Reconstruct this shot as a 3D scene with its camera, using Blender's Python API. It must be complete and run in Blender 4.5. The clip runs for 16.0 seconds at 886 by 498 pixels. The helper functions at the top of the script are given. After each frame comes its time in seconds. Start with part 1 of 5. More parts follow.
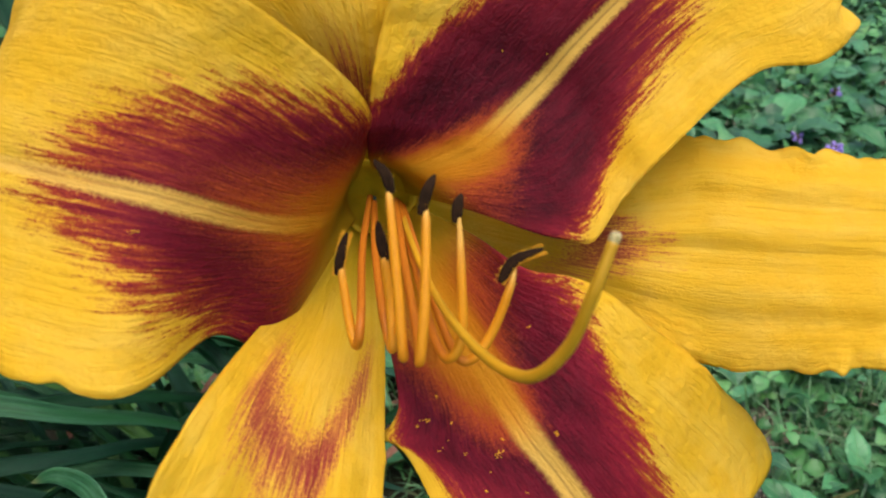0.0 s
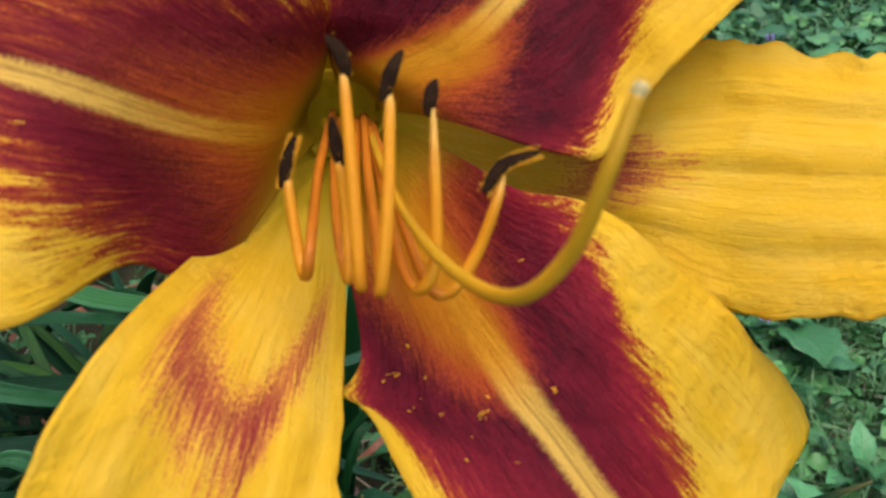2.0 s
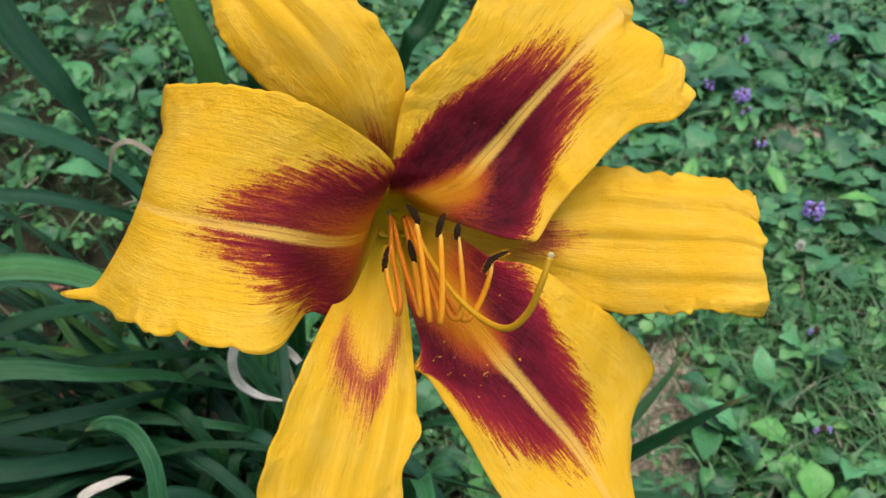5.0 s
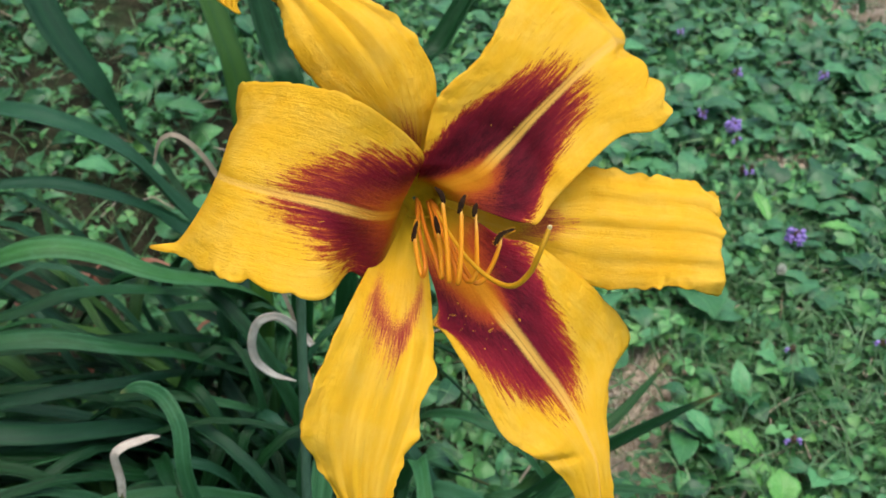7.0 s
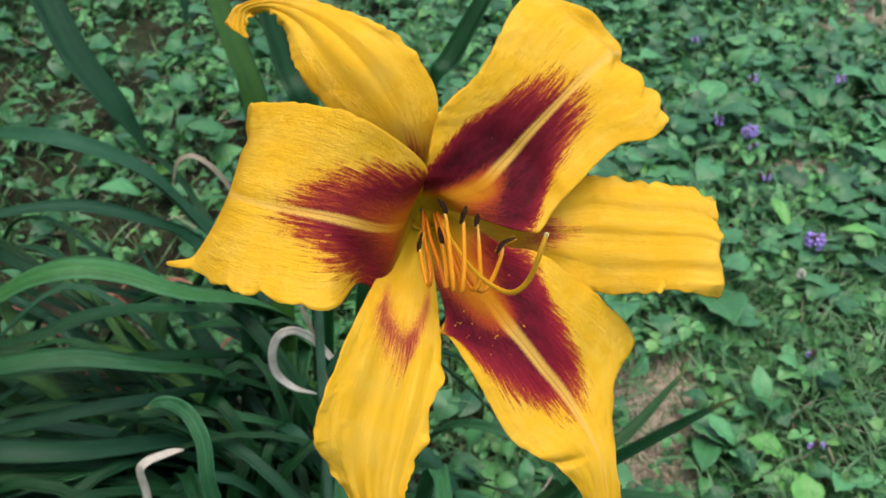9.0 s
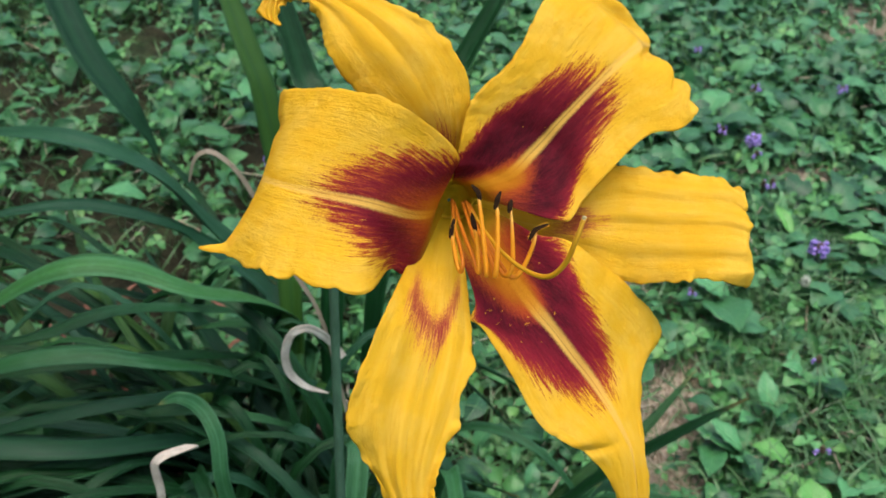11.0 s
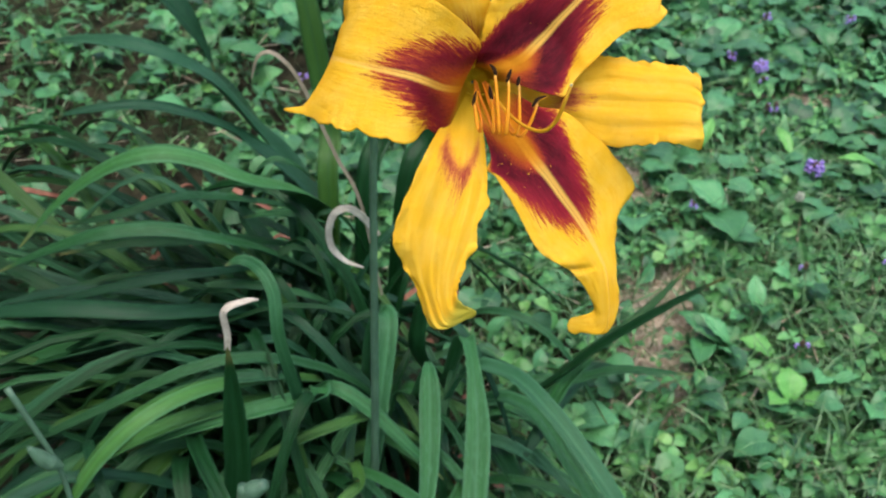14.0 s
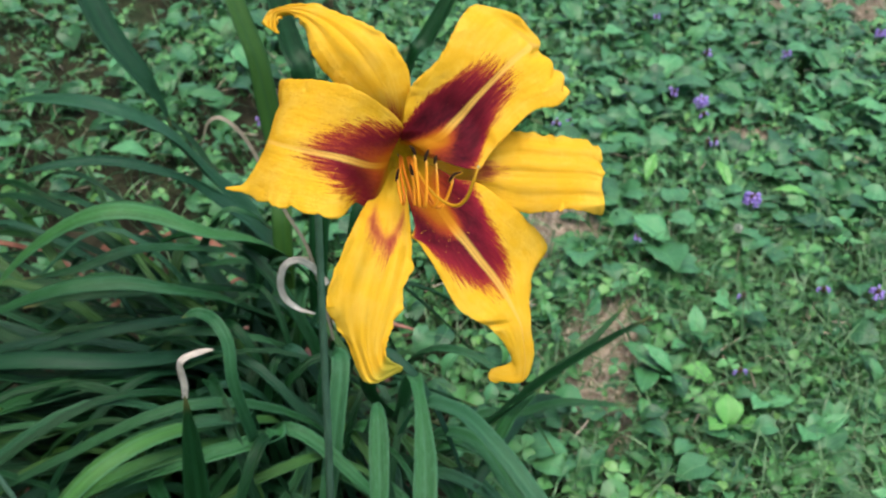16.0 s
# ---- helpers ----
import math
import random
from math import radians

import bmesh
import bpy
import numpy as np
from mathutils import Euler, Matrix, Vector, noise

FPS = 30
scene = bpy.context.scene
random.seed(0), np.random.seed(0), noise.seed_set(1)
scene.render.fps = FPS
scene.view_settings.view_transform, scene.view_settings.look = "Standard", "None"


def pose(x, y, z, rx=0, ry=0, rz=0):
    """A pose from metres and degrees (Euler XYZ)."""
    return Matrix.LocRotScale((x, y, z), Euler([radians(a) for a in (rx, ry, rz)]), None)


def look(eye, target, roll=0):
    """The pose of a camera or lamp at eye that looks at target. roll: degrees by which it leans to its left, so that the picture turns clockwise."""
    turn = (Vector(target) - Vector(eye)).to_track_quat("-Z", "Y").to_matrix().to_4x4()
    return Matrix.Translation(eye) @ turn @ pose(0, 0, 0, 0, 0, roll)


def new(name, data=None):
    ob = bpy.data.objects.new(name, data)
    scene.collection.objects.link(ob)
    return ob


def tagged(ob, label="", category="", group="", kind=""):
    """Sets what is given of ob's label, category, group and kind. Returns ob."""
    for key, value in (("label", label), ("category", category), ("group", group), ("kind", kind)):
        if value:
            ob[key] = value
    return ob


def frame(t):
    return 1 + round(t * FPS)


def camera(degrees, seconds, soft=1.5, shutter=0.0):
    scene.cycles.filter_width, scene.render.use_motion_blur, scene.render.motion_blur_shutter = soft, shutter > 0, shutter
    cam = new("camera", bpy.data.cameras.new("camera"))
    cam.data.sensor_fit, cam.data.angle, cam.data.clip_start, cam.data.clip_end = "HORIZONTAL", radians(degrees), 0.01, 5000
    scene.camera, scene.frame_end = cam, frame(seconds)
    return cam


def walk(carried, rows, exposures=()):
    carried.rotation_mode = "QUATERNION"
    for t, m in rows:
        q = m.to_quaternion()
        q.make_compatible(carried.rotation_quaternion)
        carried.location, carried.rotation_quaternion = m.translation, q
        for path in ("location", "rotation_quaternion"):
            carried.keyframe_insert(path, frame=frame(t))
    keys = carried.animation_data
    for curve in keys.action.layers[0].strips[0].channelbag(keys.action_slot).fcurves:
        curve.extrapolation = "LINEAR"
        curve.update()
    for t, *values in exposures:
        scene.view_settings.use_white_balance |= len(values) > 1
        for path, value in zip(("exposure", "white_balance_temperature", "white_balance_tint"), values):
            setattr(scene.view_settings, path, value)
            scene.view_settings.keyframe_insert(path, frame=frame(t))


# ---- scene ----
# ---- camera ----
cam = camera(49.1, 16.0, soft=1.5)
cam.data.dof.use_dof, cam.data.dof.focus_distance, cam.data.dof.aperture_fstop = True, 0.21, 48.0
PATH = [
    (0, (0.0073, -0.1015, 0.6128), (-0.0911, 1.5225, -0.5503), -0.46),
    (0.5, (0.0054, -0.0939, 0.6057), (-0.1096, 1.5239, -0.5645), -0.52),
    (1, (0.0047, -0.0864, 0.5938), (-0.1196, 1.5312, -0.5758), -0.33),
    (1.5, (0.0041, -0.0837, 0.5864), (-0.0956, 1.5388, -0.5787), 0.21),
    (2, (0.009, -0.0859, 0.5899), (-0.0807, 1.5345, -0.5789), 0.13),
    (2.5, (0.0093, -0.0889, 0.5916), (-0.1001, 1.532, -0.5749), -0.66),
    (3, (0.0064, -0.0894, 0.5912), (-0.0614, 1.5317, -0.5783), 0.29),
    (3.5, (0.0121, -0.0912, 0.5933), (-0.0811, 1.5285, -0.5762), -0.98),
    (4, (0.0083, -0.1041, 0.6057), (-0.088, 1.5152, -0.5641), -1.31),
    (4.2, (-0.0039, -0.1163, 0.622), (0.0477, 1.491, -0.5671), -0.15),
    (6.3, (-0.0039, -0.1973, 0.6989), (-0.0347, 1.3194, -0.6044), 0.01),
    (6.5, (-0.0108, -0.197, 0.6984), (-0.0016, 1.3161, -0.6095), 2.23),
    (7, (-0.0117, -0.2085, 0.6955), (0.0385, 1.369, -0.5329), 2.48),
    (7.5, (-0.0049, -0.2177, 0.7046), (0.0328, 1.378, -0.5005), 0.62),
    (8, (-0.0071, -0.2128, 0.6994), (0.0115, 1.3711, -0.5216), 0.4),
    (8.5, (-0.0052, -0.2143, 0.6985), (0.0141, 1.3728, -0.5184), 0.35),
    (9, (-0.0063, -0.2165, 0.7003), (-0.0063, 1.3786, -0.5061), 0),
    (9.2, (-0.0115, -0.2167, 0.6997), (-0.0186, 1.3817, -0.5025), 0.09),
    (11.3, (-0.019, -0.2217, 0.6949), (-0.0093, 1.3924, -0.486), 0.62),
    (11.5, (-0.0265, -0.2205, 0.6967), (-0.025, 1.3972, -0.4793), 0.75),
    (12, (-0.0298, -0.2159, 0.6917), (-0.0145, 1.4064, -0.4779), 1.69),
    (12.5, (0.0005, -0.215, 0.6821), (0.0808, 1.4196, -0.4675), 2.2),
    (13, (-0.0043, -0.2256, 0.6896), (0.0563, 1.411, -0.4584), 2.06),
    (13.5, (-0.0453, -0.2709, 0.7151), (-0.1087, 1.3119, -0.5059), 1.04),
    (14, (-0.0178, -0.311, 0.7292), (-0.0466, 1.2122, -0.5666), 0.92),
    (14.5, (0.0012, -0.3475, 0.7585), (-0.0098, 1.0849, -0.6373), -0.27),
    (14.8, (0.017, -0.3478, 0.7481), (0.0058, 1.053, -0.6776), 1.51),
    (15, (0.0256, -0.348, 0.7424), (0.1676, 1.072, -0.659), 2.47),
    (15.2, (0.026, -0.3484, 0.7431), (0.2286, 1.1163, -0.6034), 2.3),
    (15.5, (0.0266, -0.3491, 0.7443), (0.1731, 1.1164, -0.6088), 1.99),
    (16, (-0.0005, -0.3319, 0.7675), (0.0333, 1.2236, -0.4892), 1.02),
]
EXPOSURES = [(0.0, 0.58), (4.2, 0.60), (6.4, 0.61), (7.0, 0.67), (9.2, 0.68), (13.0, 0.64), (14.0, 0.88), (14.5, 1.10), (15.0, 1.42), (15.5, 1.13), (16.0, 0.85)]
walk(cam, [(t, look(eye, target, roll)) for t, eye, target, roll in PATH], EXPOSURES)

# ---- light: a bright, hazy sky over a garden ----
SUN_UP, SUN_ROUND = radians(79), radians(165)
world = bpy.data.worlds.new("sky")
scene.world = world
world.use_nodes = True
sky = world.node_tree.nodes.new("ShaderNodeTexSky")
sky.sky_type, sky.sun_disc, sky.sun_elevation, sky.sun_rotation = "NISHITA", False, SUN_UP, SUN_ROUND
sky.dust_density = 4.0
world.node_tree.nodes["Background"].inputs["Strength"].default_value = 0.175
world.node_tree.links.new(sky.outputs["Color"], world.node_tree.nodes["Background"].inputs["Color"])
sun = new("sun", bpy.data.lights.new("sun", "SUN"))
sun.data.energy, sun.data.angle, sun.data.color = 1.0, radians(55), (1.0, 0.95, 0.86)
toward = Vector((math.sin(SUN_ROUND) * math.cos(SUN_UP), math.cos(SUN_ROUND) * math.cos(SUN_UP), math.sin(SUN_UP)))
sun.matrix_world = look(toward * 20, (0, 0, 0))


# ---- materials ----
class Nodes:
    """A node material, written as expressions."""

    def __init__(self, name):
        self.mat = bpy.data.materials.new(name)
        self.mat.use_nodes = True
        self.tree = self.mat.node_tree
        self.bsdf = self.tree.nodes["Principled BSDF"]
        self.out = self.tree.nodes["Material Output"]

    def put(self, socket, value):
        if isinstance(value, bpy.types.NodeSocket):
            self.tree.links.new(value, socket)
        elif isinstance(value, (tuple, list)):
            socket.default_value = (*value, 1.0) if len(value) == 3 and len(socket.default_value) == 4 else value
        else:
            socket.default_value = value

    def node(self, kind, **inputs):
        n = self.tree.nodes.new(kind)
        for key, value in inputs.items():
            self.put(n.inputs[key], value)
        return n

    def math(self, op, a, b=0.0, c=0.0):
        n = self.tree.nodes.new("ShaderNodeMath")
        n.operation = op
        for k, v in enumerate((a, b, c)):
            self.put(n.inputs[k], v)
        return n.outputs[0]

    def smooth(self, v, lo, hi, to_lo=0.0, to_hi=1.0):
        n = self.tree.nodes.new("ShaderNodeMapRange")
        n.interpolation_type = "SMOOTHSTEP"
        for k, x in enumerate((v, lo, hi, to_lo, to_hi)):
            self.put(n.inputs[k], x)
        return n.outputs[0]

    def mix(self, f, a, b):
        n = self.tree.nodes.new("ShaderNodeMix")
        n.data_type = "RGBA"
        self.put(n.inputs[0], f), self.put(n.inputs[6], a), self.put(n.inputs[7], b)
        return n.outputs[2]

    def xyz(self, x, y, z=0.0):
        n = self.tree.nodes.new("ShaderNodeCombineXYZ")
        for k, v in enumerate((x, y, z)):
            self.put(n.inputs[k], v)
        return n.outputs[0]

    def noise(self, where, scale, detail=4.0, rough=0.6):
        return self.node("ShaderNodeTexNoise", Vector=where, Scale=scale, Detail=detail, Roughness=rough).outputs["Fac"]

    def curve(self, v, points):
        """A smooth curve through the points (v, value), both from 0 to 1."""
        n = self.tree.nodes.new("ShaderNodeFloatCurve")
        line = n.mapping.curves[0]
        while len(line.points) < len(points):
            line.points.new(0.5, 0.5)
        for p, (x, y) in zip(line.points, points):
            p.location = (x, y)
        n.mapping.update()
        self.put(n.inputs["Value"], v)
        return n.outputs["Value"]

    def coord(self, which="Object"):
        return self.tree.nodes.new("ShaderNodeTexCoord").outputs[which]

    def island(self):
        return self.tree.nodes.new("ShaderNodeNewGeometry").outputs["Random Per Island"]

    def each(self):
        return self.tree.nodes.new("ShaderNodeObjectInfo").outputs["Random"]

    def bump(self, height, strength, distance):
        return self.node("ShaderNodeBump", Height=height, Strength=strength, Distance=distance).outputs["Normal"]

    def finish(self, color, rough=0.6, normal=None, thin=0.0, thin_color=None, sheen=0.0, spec=0.5):
        self.put(self.bsdf.inputs["Base Color"], color)
        self.put(self.bsdf.inputs["Roughness"], rough)
        self.put(self.bsdf.inputs["Specular IOR Level"], spec)
        if sheen:
            self.put(self.bsdf.inputs["Sheen Weight"], sheen)
        if normal is not None:
            self.put(self.bsdf.inputs["Normal"], normal)
        if thin:
            lit = self.node("ShaderNodeBsdfTranslucent", Color=thin_color if thin_color is not None else color)
            both = self.tree.nodes.new("ShaderNodeMixShader")
            self.put(both.inputs[0], thin)
            self.tree.links.new(self.bsdf.outputs[0], both.inputs[1])
            self.tree.links.new(lit.outputs[0], both.inputs[2])
            self.tree.links.new(both.outputs[0], self.out.inputs["Surface"])
        return self.mat


YELLOW, DEEP_YELLOW, PALE = (0.88, 0.530, 0.025), (0.83, 0.435, 0.012), (0.91, 0.62, 0.095)
ORANGE, THROAT = (0.58, 0.165, 0.006), (0.50, 0.30, 0.009)


def tepal_material(name, stations, outer, inner, rib=0.05, throat=1.15, seed=0.0, petal=True, tip=0.0, deep=1.0):
    """A daylily tepal: yellow with a feathered wine eye zone; a petal has an orange throat and a pale midrib as well.
    outer and inner: from where to where the eye goes, as rows of (across the tepal from -1 to 1, stations along it)."""
    n = Nodes(name)
    sep = n.node("ShaderNodeSeparateXYZ", Vector=n.coord("UV"))
    q = n.math("MULTIPLY_ADD", sep.outputs[0], 2.0, -1.0)
    s = n.math("MULTIPLY", sep.outputs[1], float(stations))
    aq = n.math("ABSOLUTE", q)
    streak = n.noise(n.xyz(n.math("MULTIPLY", q, 9.0), n.math("MULTIPLY", s, 0.5), seed), 3.0, 6.0, 0.72)
    broad = n.noise(n.xyz(n.math("MULTIPLY", q, 3.0), n.math("MULTIPLY", s, 0.35), seed + 7), 2.0, 2.0)
    fine = n.noise(n.xyz(n.math("MULTIPLY", q, 34.0), n.math("MULTIPLY", s, 7.0), seed + 3), 2.0, 4.0, 0.8)
    thread = n.noise(n.xyz(n.math("MULTIPLY", q, 34.0), n.math("MULTIPLY", s, 1.8), seed + 9), 1.6, 3.0, 0.6)
    grain = n.noise(n.coord("Object"), 2300.0, 3.0, 0.65)
    much = 1.0 if petal else 0.75
    # how far out the eye reaches, and where the orange of the throat gives way to it
    far, near = (n.math("MULTIPLY", n.curve(sep.outputs[0], [((x + 1) / 2, y / stations) for x, y in rows]), float(stations)) for rows in (outer, inner))
    edge = n.math("ADD", far, n.math("MULTIPLY_ADD", streak, 3.0 * much, -1.5 * much))
    edge = n.math("ADD", edge, n.math("MULTIPLY_ADD", thread, 1.3 * much, -0.65 * much))
    edge = n.math("ADD", edge, n.math("MULTIPLY_ADD", grain, 0.9, -0.45))
    edge = n.math("ADD", edge, n.math("MULTIPLY_ADD", fine, 0.8 * much, -0.4 * much))
    eye = n.smooth(n.math("SUBTRACT", edge, s), -0.85 if petal else -0.4, 0.75 if petal else 0.7)
    back = n.math("ADD", near, n.math("MULTIPLY_ADD", streak, 1.3 * much, -0.65 * much))
    back = n.math("ADD", back, n.math("MULTIPLY_ADD", thread, 0.8 * much, -0.4 * much))
    back = n.math("ADD", back, n.math("MULTIPLY_ADD", grain, 1.2 * much, -0.6 * much))
    back = n.math("ADD", back, n.math("MULTIPLY_ADD", fine, 0.7, -0.35))
    eye = n.math("MULTIPLY", eye, n.smooth(n.math("SUBTRACT", s, back), -1.5, 1.3) if petal else n.smooth(n.math("SUBTRACT", s, back), -0.4, 0.4))
    # the plain tissue: yellow, a little deeper along the veins, paler in patches
    vein = n.noise(n.xyz(n.math("MULTIPLY", q, 8.0), n.math("MULTIPLY", s, 0.2), seed + 1), 2.5, 3.0, 0.5)
    patch = n.noise(n.coord("Object"), 90.0, 4.0)
    crepe = n.noise(n.xyz(n.math("MULTIPLY_ADD", s, 3.0, n.math("MULTIPLY", q, 22.0)), n.math("MULTIPLY", s, 9.0), seed + 2), 1.5, 3.0, 0.5)
    plain = n.mix(n.smooth(vein, 0.30, 0.55, 0.7, 1.0), DEEP_YELLOW, YELLOW)
    plain = n.mix(n.math("MULTIPLY", n.smooth(n.math("ADD", patch, n.math("MULTIPLY_ADD", broad, 0.6, -0.3)), 0.36, 0.72), 0.5), plain, PALE)
    lines = n.smooth(n.math("ABSOLUTE", n.math("SUBTRACT", vein, 0.5)), 0.0, 0.03, 1.0, 0.0)
    plain = n.mix(n.math("MULTIPLY", lines, 0.22), plain, DEEP_YELLOW)
    if petal:
        warm = n.mix(n.math("MULTIPLY", n.smooth(n.math("ADD", n.math("MULTIPLY", thread, 0.4), n.math("MULTIPLY", grain, 0.6)), 0.42, 0.66), 0.42), ORANGE, (0.33, 0.036, 0.010))
        warm = n.mix(n.smooth(n.math("SUBTRACT", near, s), 0.4, 2.4, 0.0, 0.75), warm, (0.68, 0.270, 0.007))
        inside = n.smooth(n.math("SUBTRACT", s, n.math("MULTIPLY_ADD", fine, 0.8, near)), -0.2, 1.6, 0.95, 0.0)
        plain = n.mix(inside, plain, n.mix(n.smooth(aq, 0.45, 0.95), warm, plain))
        dark, red = (0.070 * deep, 0.0042 * deep, 0.010 * deep), (0.175 * deep, 0.008 * deep, 0.021 * deep)
        wine = n.mix(n.smooth(n.math("ADD", n.math("MULTIPLY", broad, 0.6), n.math("MULTIPLY", streak, 0.6)), 0.42, 0.78), dark, red)
        wine = n.mix(n.smooth(n.math("SUBTRACT", edge, s), 0.1, 1.8, 0.8, 0.0), wine, (0.30 * deep, 0.014 * deep, 0.029 * deep))
        wine = n.mix(n.math("MULTIPLY", n.smooth(grain, 0.52, 0.72), 0.35), wine, (0.22, 0.015, 0.026))
        wine = n.mix(n.math("MULTIPLY", n.smooth(thread, 0.32, 0.44, 1.0, 0.0), 0.45), wine, (0.034, 0.0026, 0.007))
        fringe = (0.48, 0.075, 0.018)
    else:
        wine, fringe = n.mix(n.smooth(fine, 0.3, 0.75), (0.32, 0.030, 0.032), (0.46, 0.070, 0.045)), (0.74, 0.28, 0.05)
        eye = n.math("MULTIPLY", eye, n.smooth(aq, 0.6, 0.85, 0.95, 0.0))
        eye = n.math("MULTIPLY", eye, n.smooth(streak, 0.3, 0.52, 0.7, 1.0))
    color = n.mix(n.smooth(eye, 0.0, 0.5), plain, fringe)
    color = n.mix(n.smooth(eye, 0.3, 0.95), color, wine)
    if petal:
        wide = n.smooth(s, 1.0, 0.75 * stations, rib * 1.8, rib * 0.8)
        ribbed = n.smooth(n.math("DIVIDE", n.math("ADD", aq, n.math("MULTIPLY_ADD", grain, 0.06, -0.03)), wide), 0.5, 1.15, 1.0, 0.0)
        ribbed = n.math("MULTIPLY", ribbed, n.smooth(n.math("SUBTRACT", s, near), -2.2, 0.2, 0.35, 1.0))
        color = n.mix(n.math("MULTIPLY", ribbed, n.smooth(n.math("ABSOLUTE", n.math("MULTIPLY_ADD", fine, 0.02, q)), 0.0, 0.014, 0.5, 0.86)), color, n.mix(n.smooth(n.math("SUBTRACT", s, near), -1.2, 0.8), (0.80, 0.40, 0.02), (0.88, 0.555, 0.105)))
    green = n.smooth(n.math("MULTIPLY_ADD", broad, 0.4, s), throat * 0.5, throat + (0.5 if petal else 0.9), 1.0, 0.0)
    color = n.mix(green, color, THROAT if petal else (0.62, 0.42, 0.015))
    if tip:
        color = n.mix(n.smooth(n.math("MULTIPLY_ADD", broad, 0.5, s), stations - 1.3, stations - 0.3, 0.0, tip), color, (0.50, 0.50, 0.07))
    crease = n.math("ADD", n.math("MULTIPLY", vein, 0.30 if petal else 0.20), n.math("MULTIPLY", streak, 0.07))
    pucker = n.math("MULTIPLY", n.noise(n.coord("Object"), 260.0, 3.0, 0.5), n.smooth(aq, 0.25, 0.9, 0.6, 1.3))
    crease = n.math("SUBTRACT", crease, n.math("MULTIPLY", lines, 0.09))
    crease = n.math("ADD", crease, pucker)
    crease = n.math("ADD", crease, n.math("MULTIPLY", thread, 0.26 if petal else 0.08))
    crease = n.math("ADD", crease, n.math("ADD", n.math("MULTIPLY", patch, 0.5), n.math("ADD", n.math("MULTIPLY", crepe, 0.2), n.math("MULTIPLY", grain, 0.15))))
    return n.finish(color, n.math("MULTIPLY_ADD", patch, 0.2, 0.5), n.bump(crease, 0.75, 0.0012), 0.32, color, spec=0.14)


def plain_material(name, colors, scale=60.0, rough=0.6, bump=0.3, distance=0.001, thin=0.0, where="Object", stretch=(1, 1, 1), vary=0.0, spec=0.4):
    """Two or three colours mixed by coarse and fine noise."""
    n = Nodes(name)
    at = n.node("ShaderNodeMapping", Vector=n.coord(where), Scale=stretch).outputs[0]
    coarse, fine = n.noise(at, scale, 3.0), n.noise(at, scale * 6, 4.0)
    color = n.mix(n.smooth(coarse, 0.3, 0.7), colors[0], colors[1])
    color = n.mix(n.math("MULTIPLY", n.smooth(fine, 0.5, 0.75), 0.6), color, colors[-1])
    if vary:
        color = n.node("ShaderNodeHueSaturation", Color=color, Value=n.math("MULTIPLY_ADD", n.each(), vary * 2, 1 - vary)).outputs[0]
    return n.finish(color, rough, n.bump(n.math("ADD", coarse, fine), bump, distance), thin, spec=spec)


def blade_material(name, dark, light, bloom):
    """Daylily leaves: parallel veins along the blade, a bluish bloom, some blades yellower."""
    n = Nodes(name)
    sep = n.node("ShaderNodeSeparateXYZ", Vector=n.coord("UV"))
    veins = n.noise(n.xyz(n.math("MULTIPLY", sep.outputs[0], 14.0), n.math("MULTIPLY", sep.outputs[1], 1.5), n.math("MULTIPLY", n.each(), 30.0)), 2.0, 3.0, 0.6)
    spots = n.noise(n.xyz(n.math("MULTIPLY", sep.outputs[0], 3.0), n.math("MULTIPLY", sep.outputs[1], 22.0), n.math("MULTIPLY", n.each(), 50.0)), 2.0, 4.0, 0.7)
    color = n.mix(n.smooth(veins, 0.3, 0.7), dark, light)
    color = n.mix(n.math("MULTIPLY", n.smooth(spots, 0.45, 0.75), 0.6), color, bloom)
    color = n.mix(n.smooth(n.each(), 0.75, 1.0, 0.0, 0.5), color, (0.075, 0.19, 0.026))
    color = n.mix(n.smooth(n.each(), 0.0, 0.3, 0.55, 0.0), color, (0.022, 0.085, 0.052))
    half = n.math("ABSOLUTE", n.math("SUBTRACT", sep.outputs[0], 0.5))
    color = n.mix(n.smooth(half, 0.02, 0.09, 0.35, 0.0), color, bloom)
    color = n.mix(n.smooth(n.math("MULTIPLY_ADD", veins, 0.2, half), 0.46, 0.56, 0.0, 0.45), color, bloom)
    color = n.mix(n.smooth(sep.outputs[1], 0.93, 1.0, 0.0, 0.5), color, (0.25, 0.22, 0.07))
    return n.finish(color, n.math("MULTIPLY_ADD", spots, 0.25, 0.34), n.bump(veins, 0.5, 0.0012), 0.08, (0.05, 0.22, 0.02), spec=0.26)


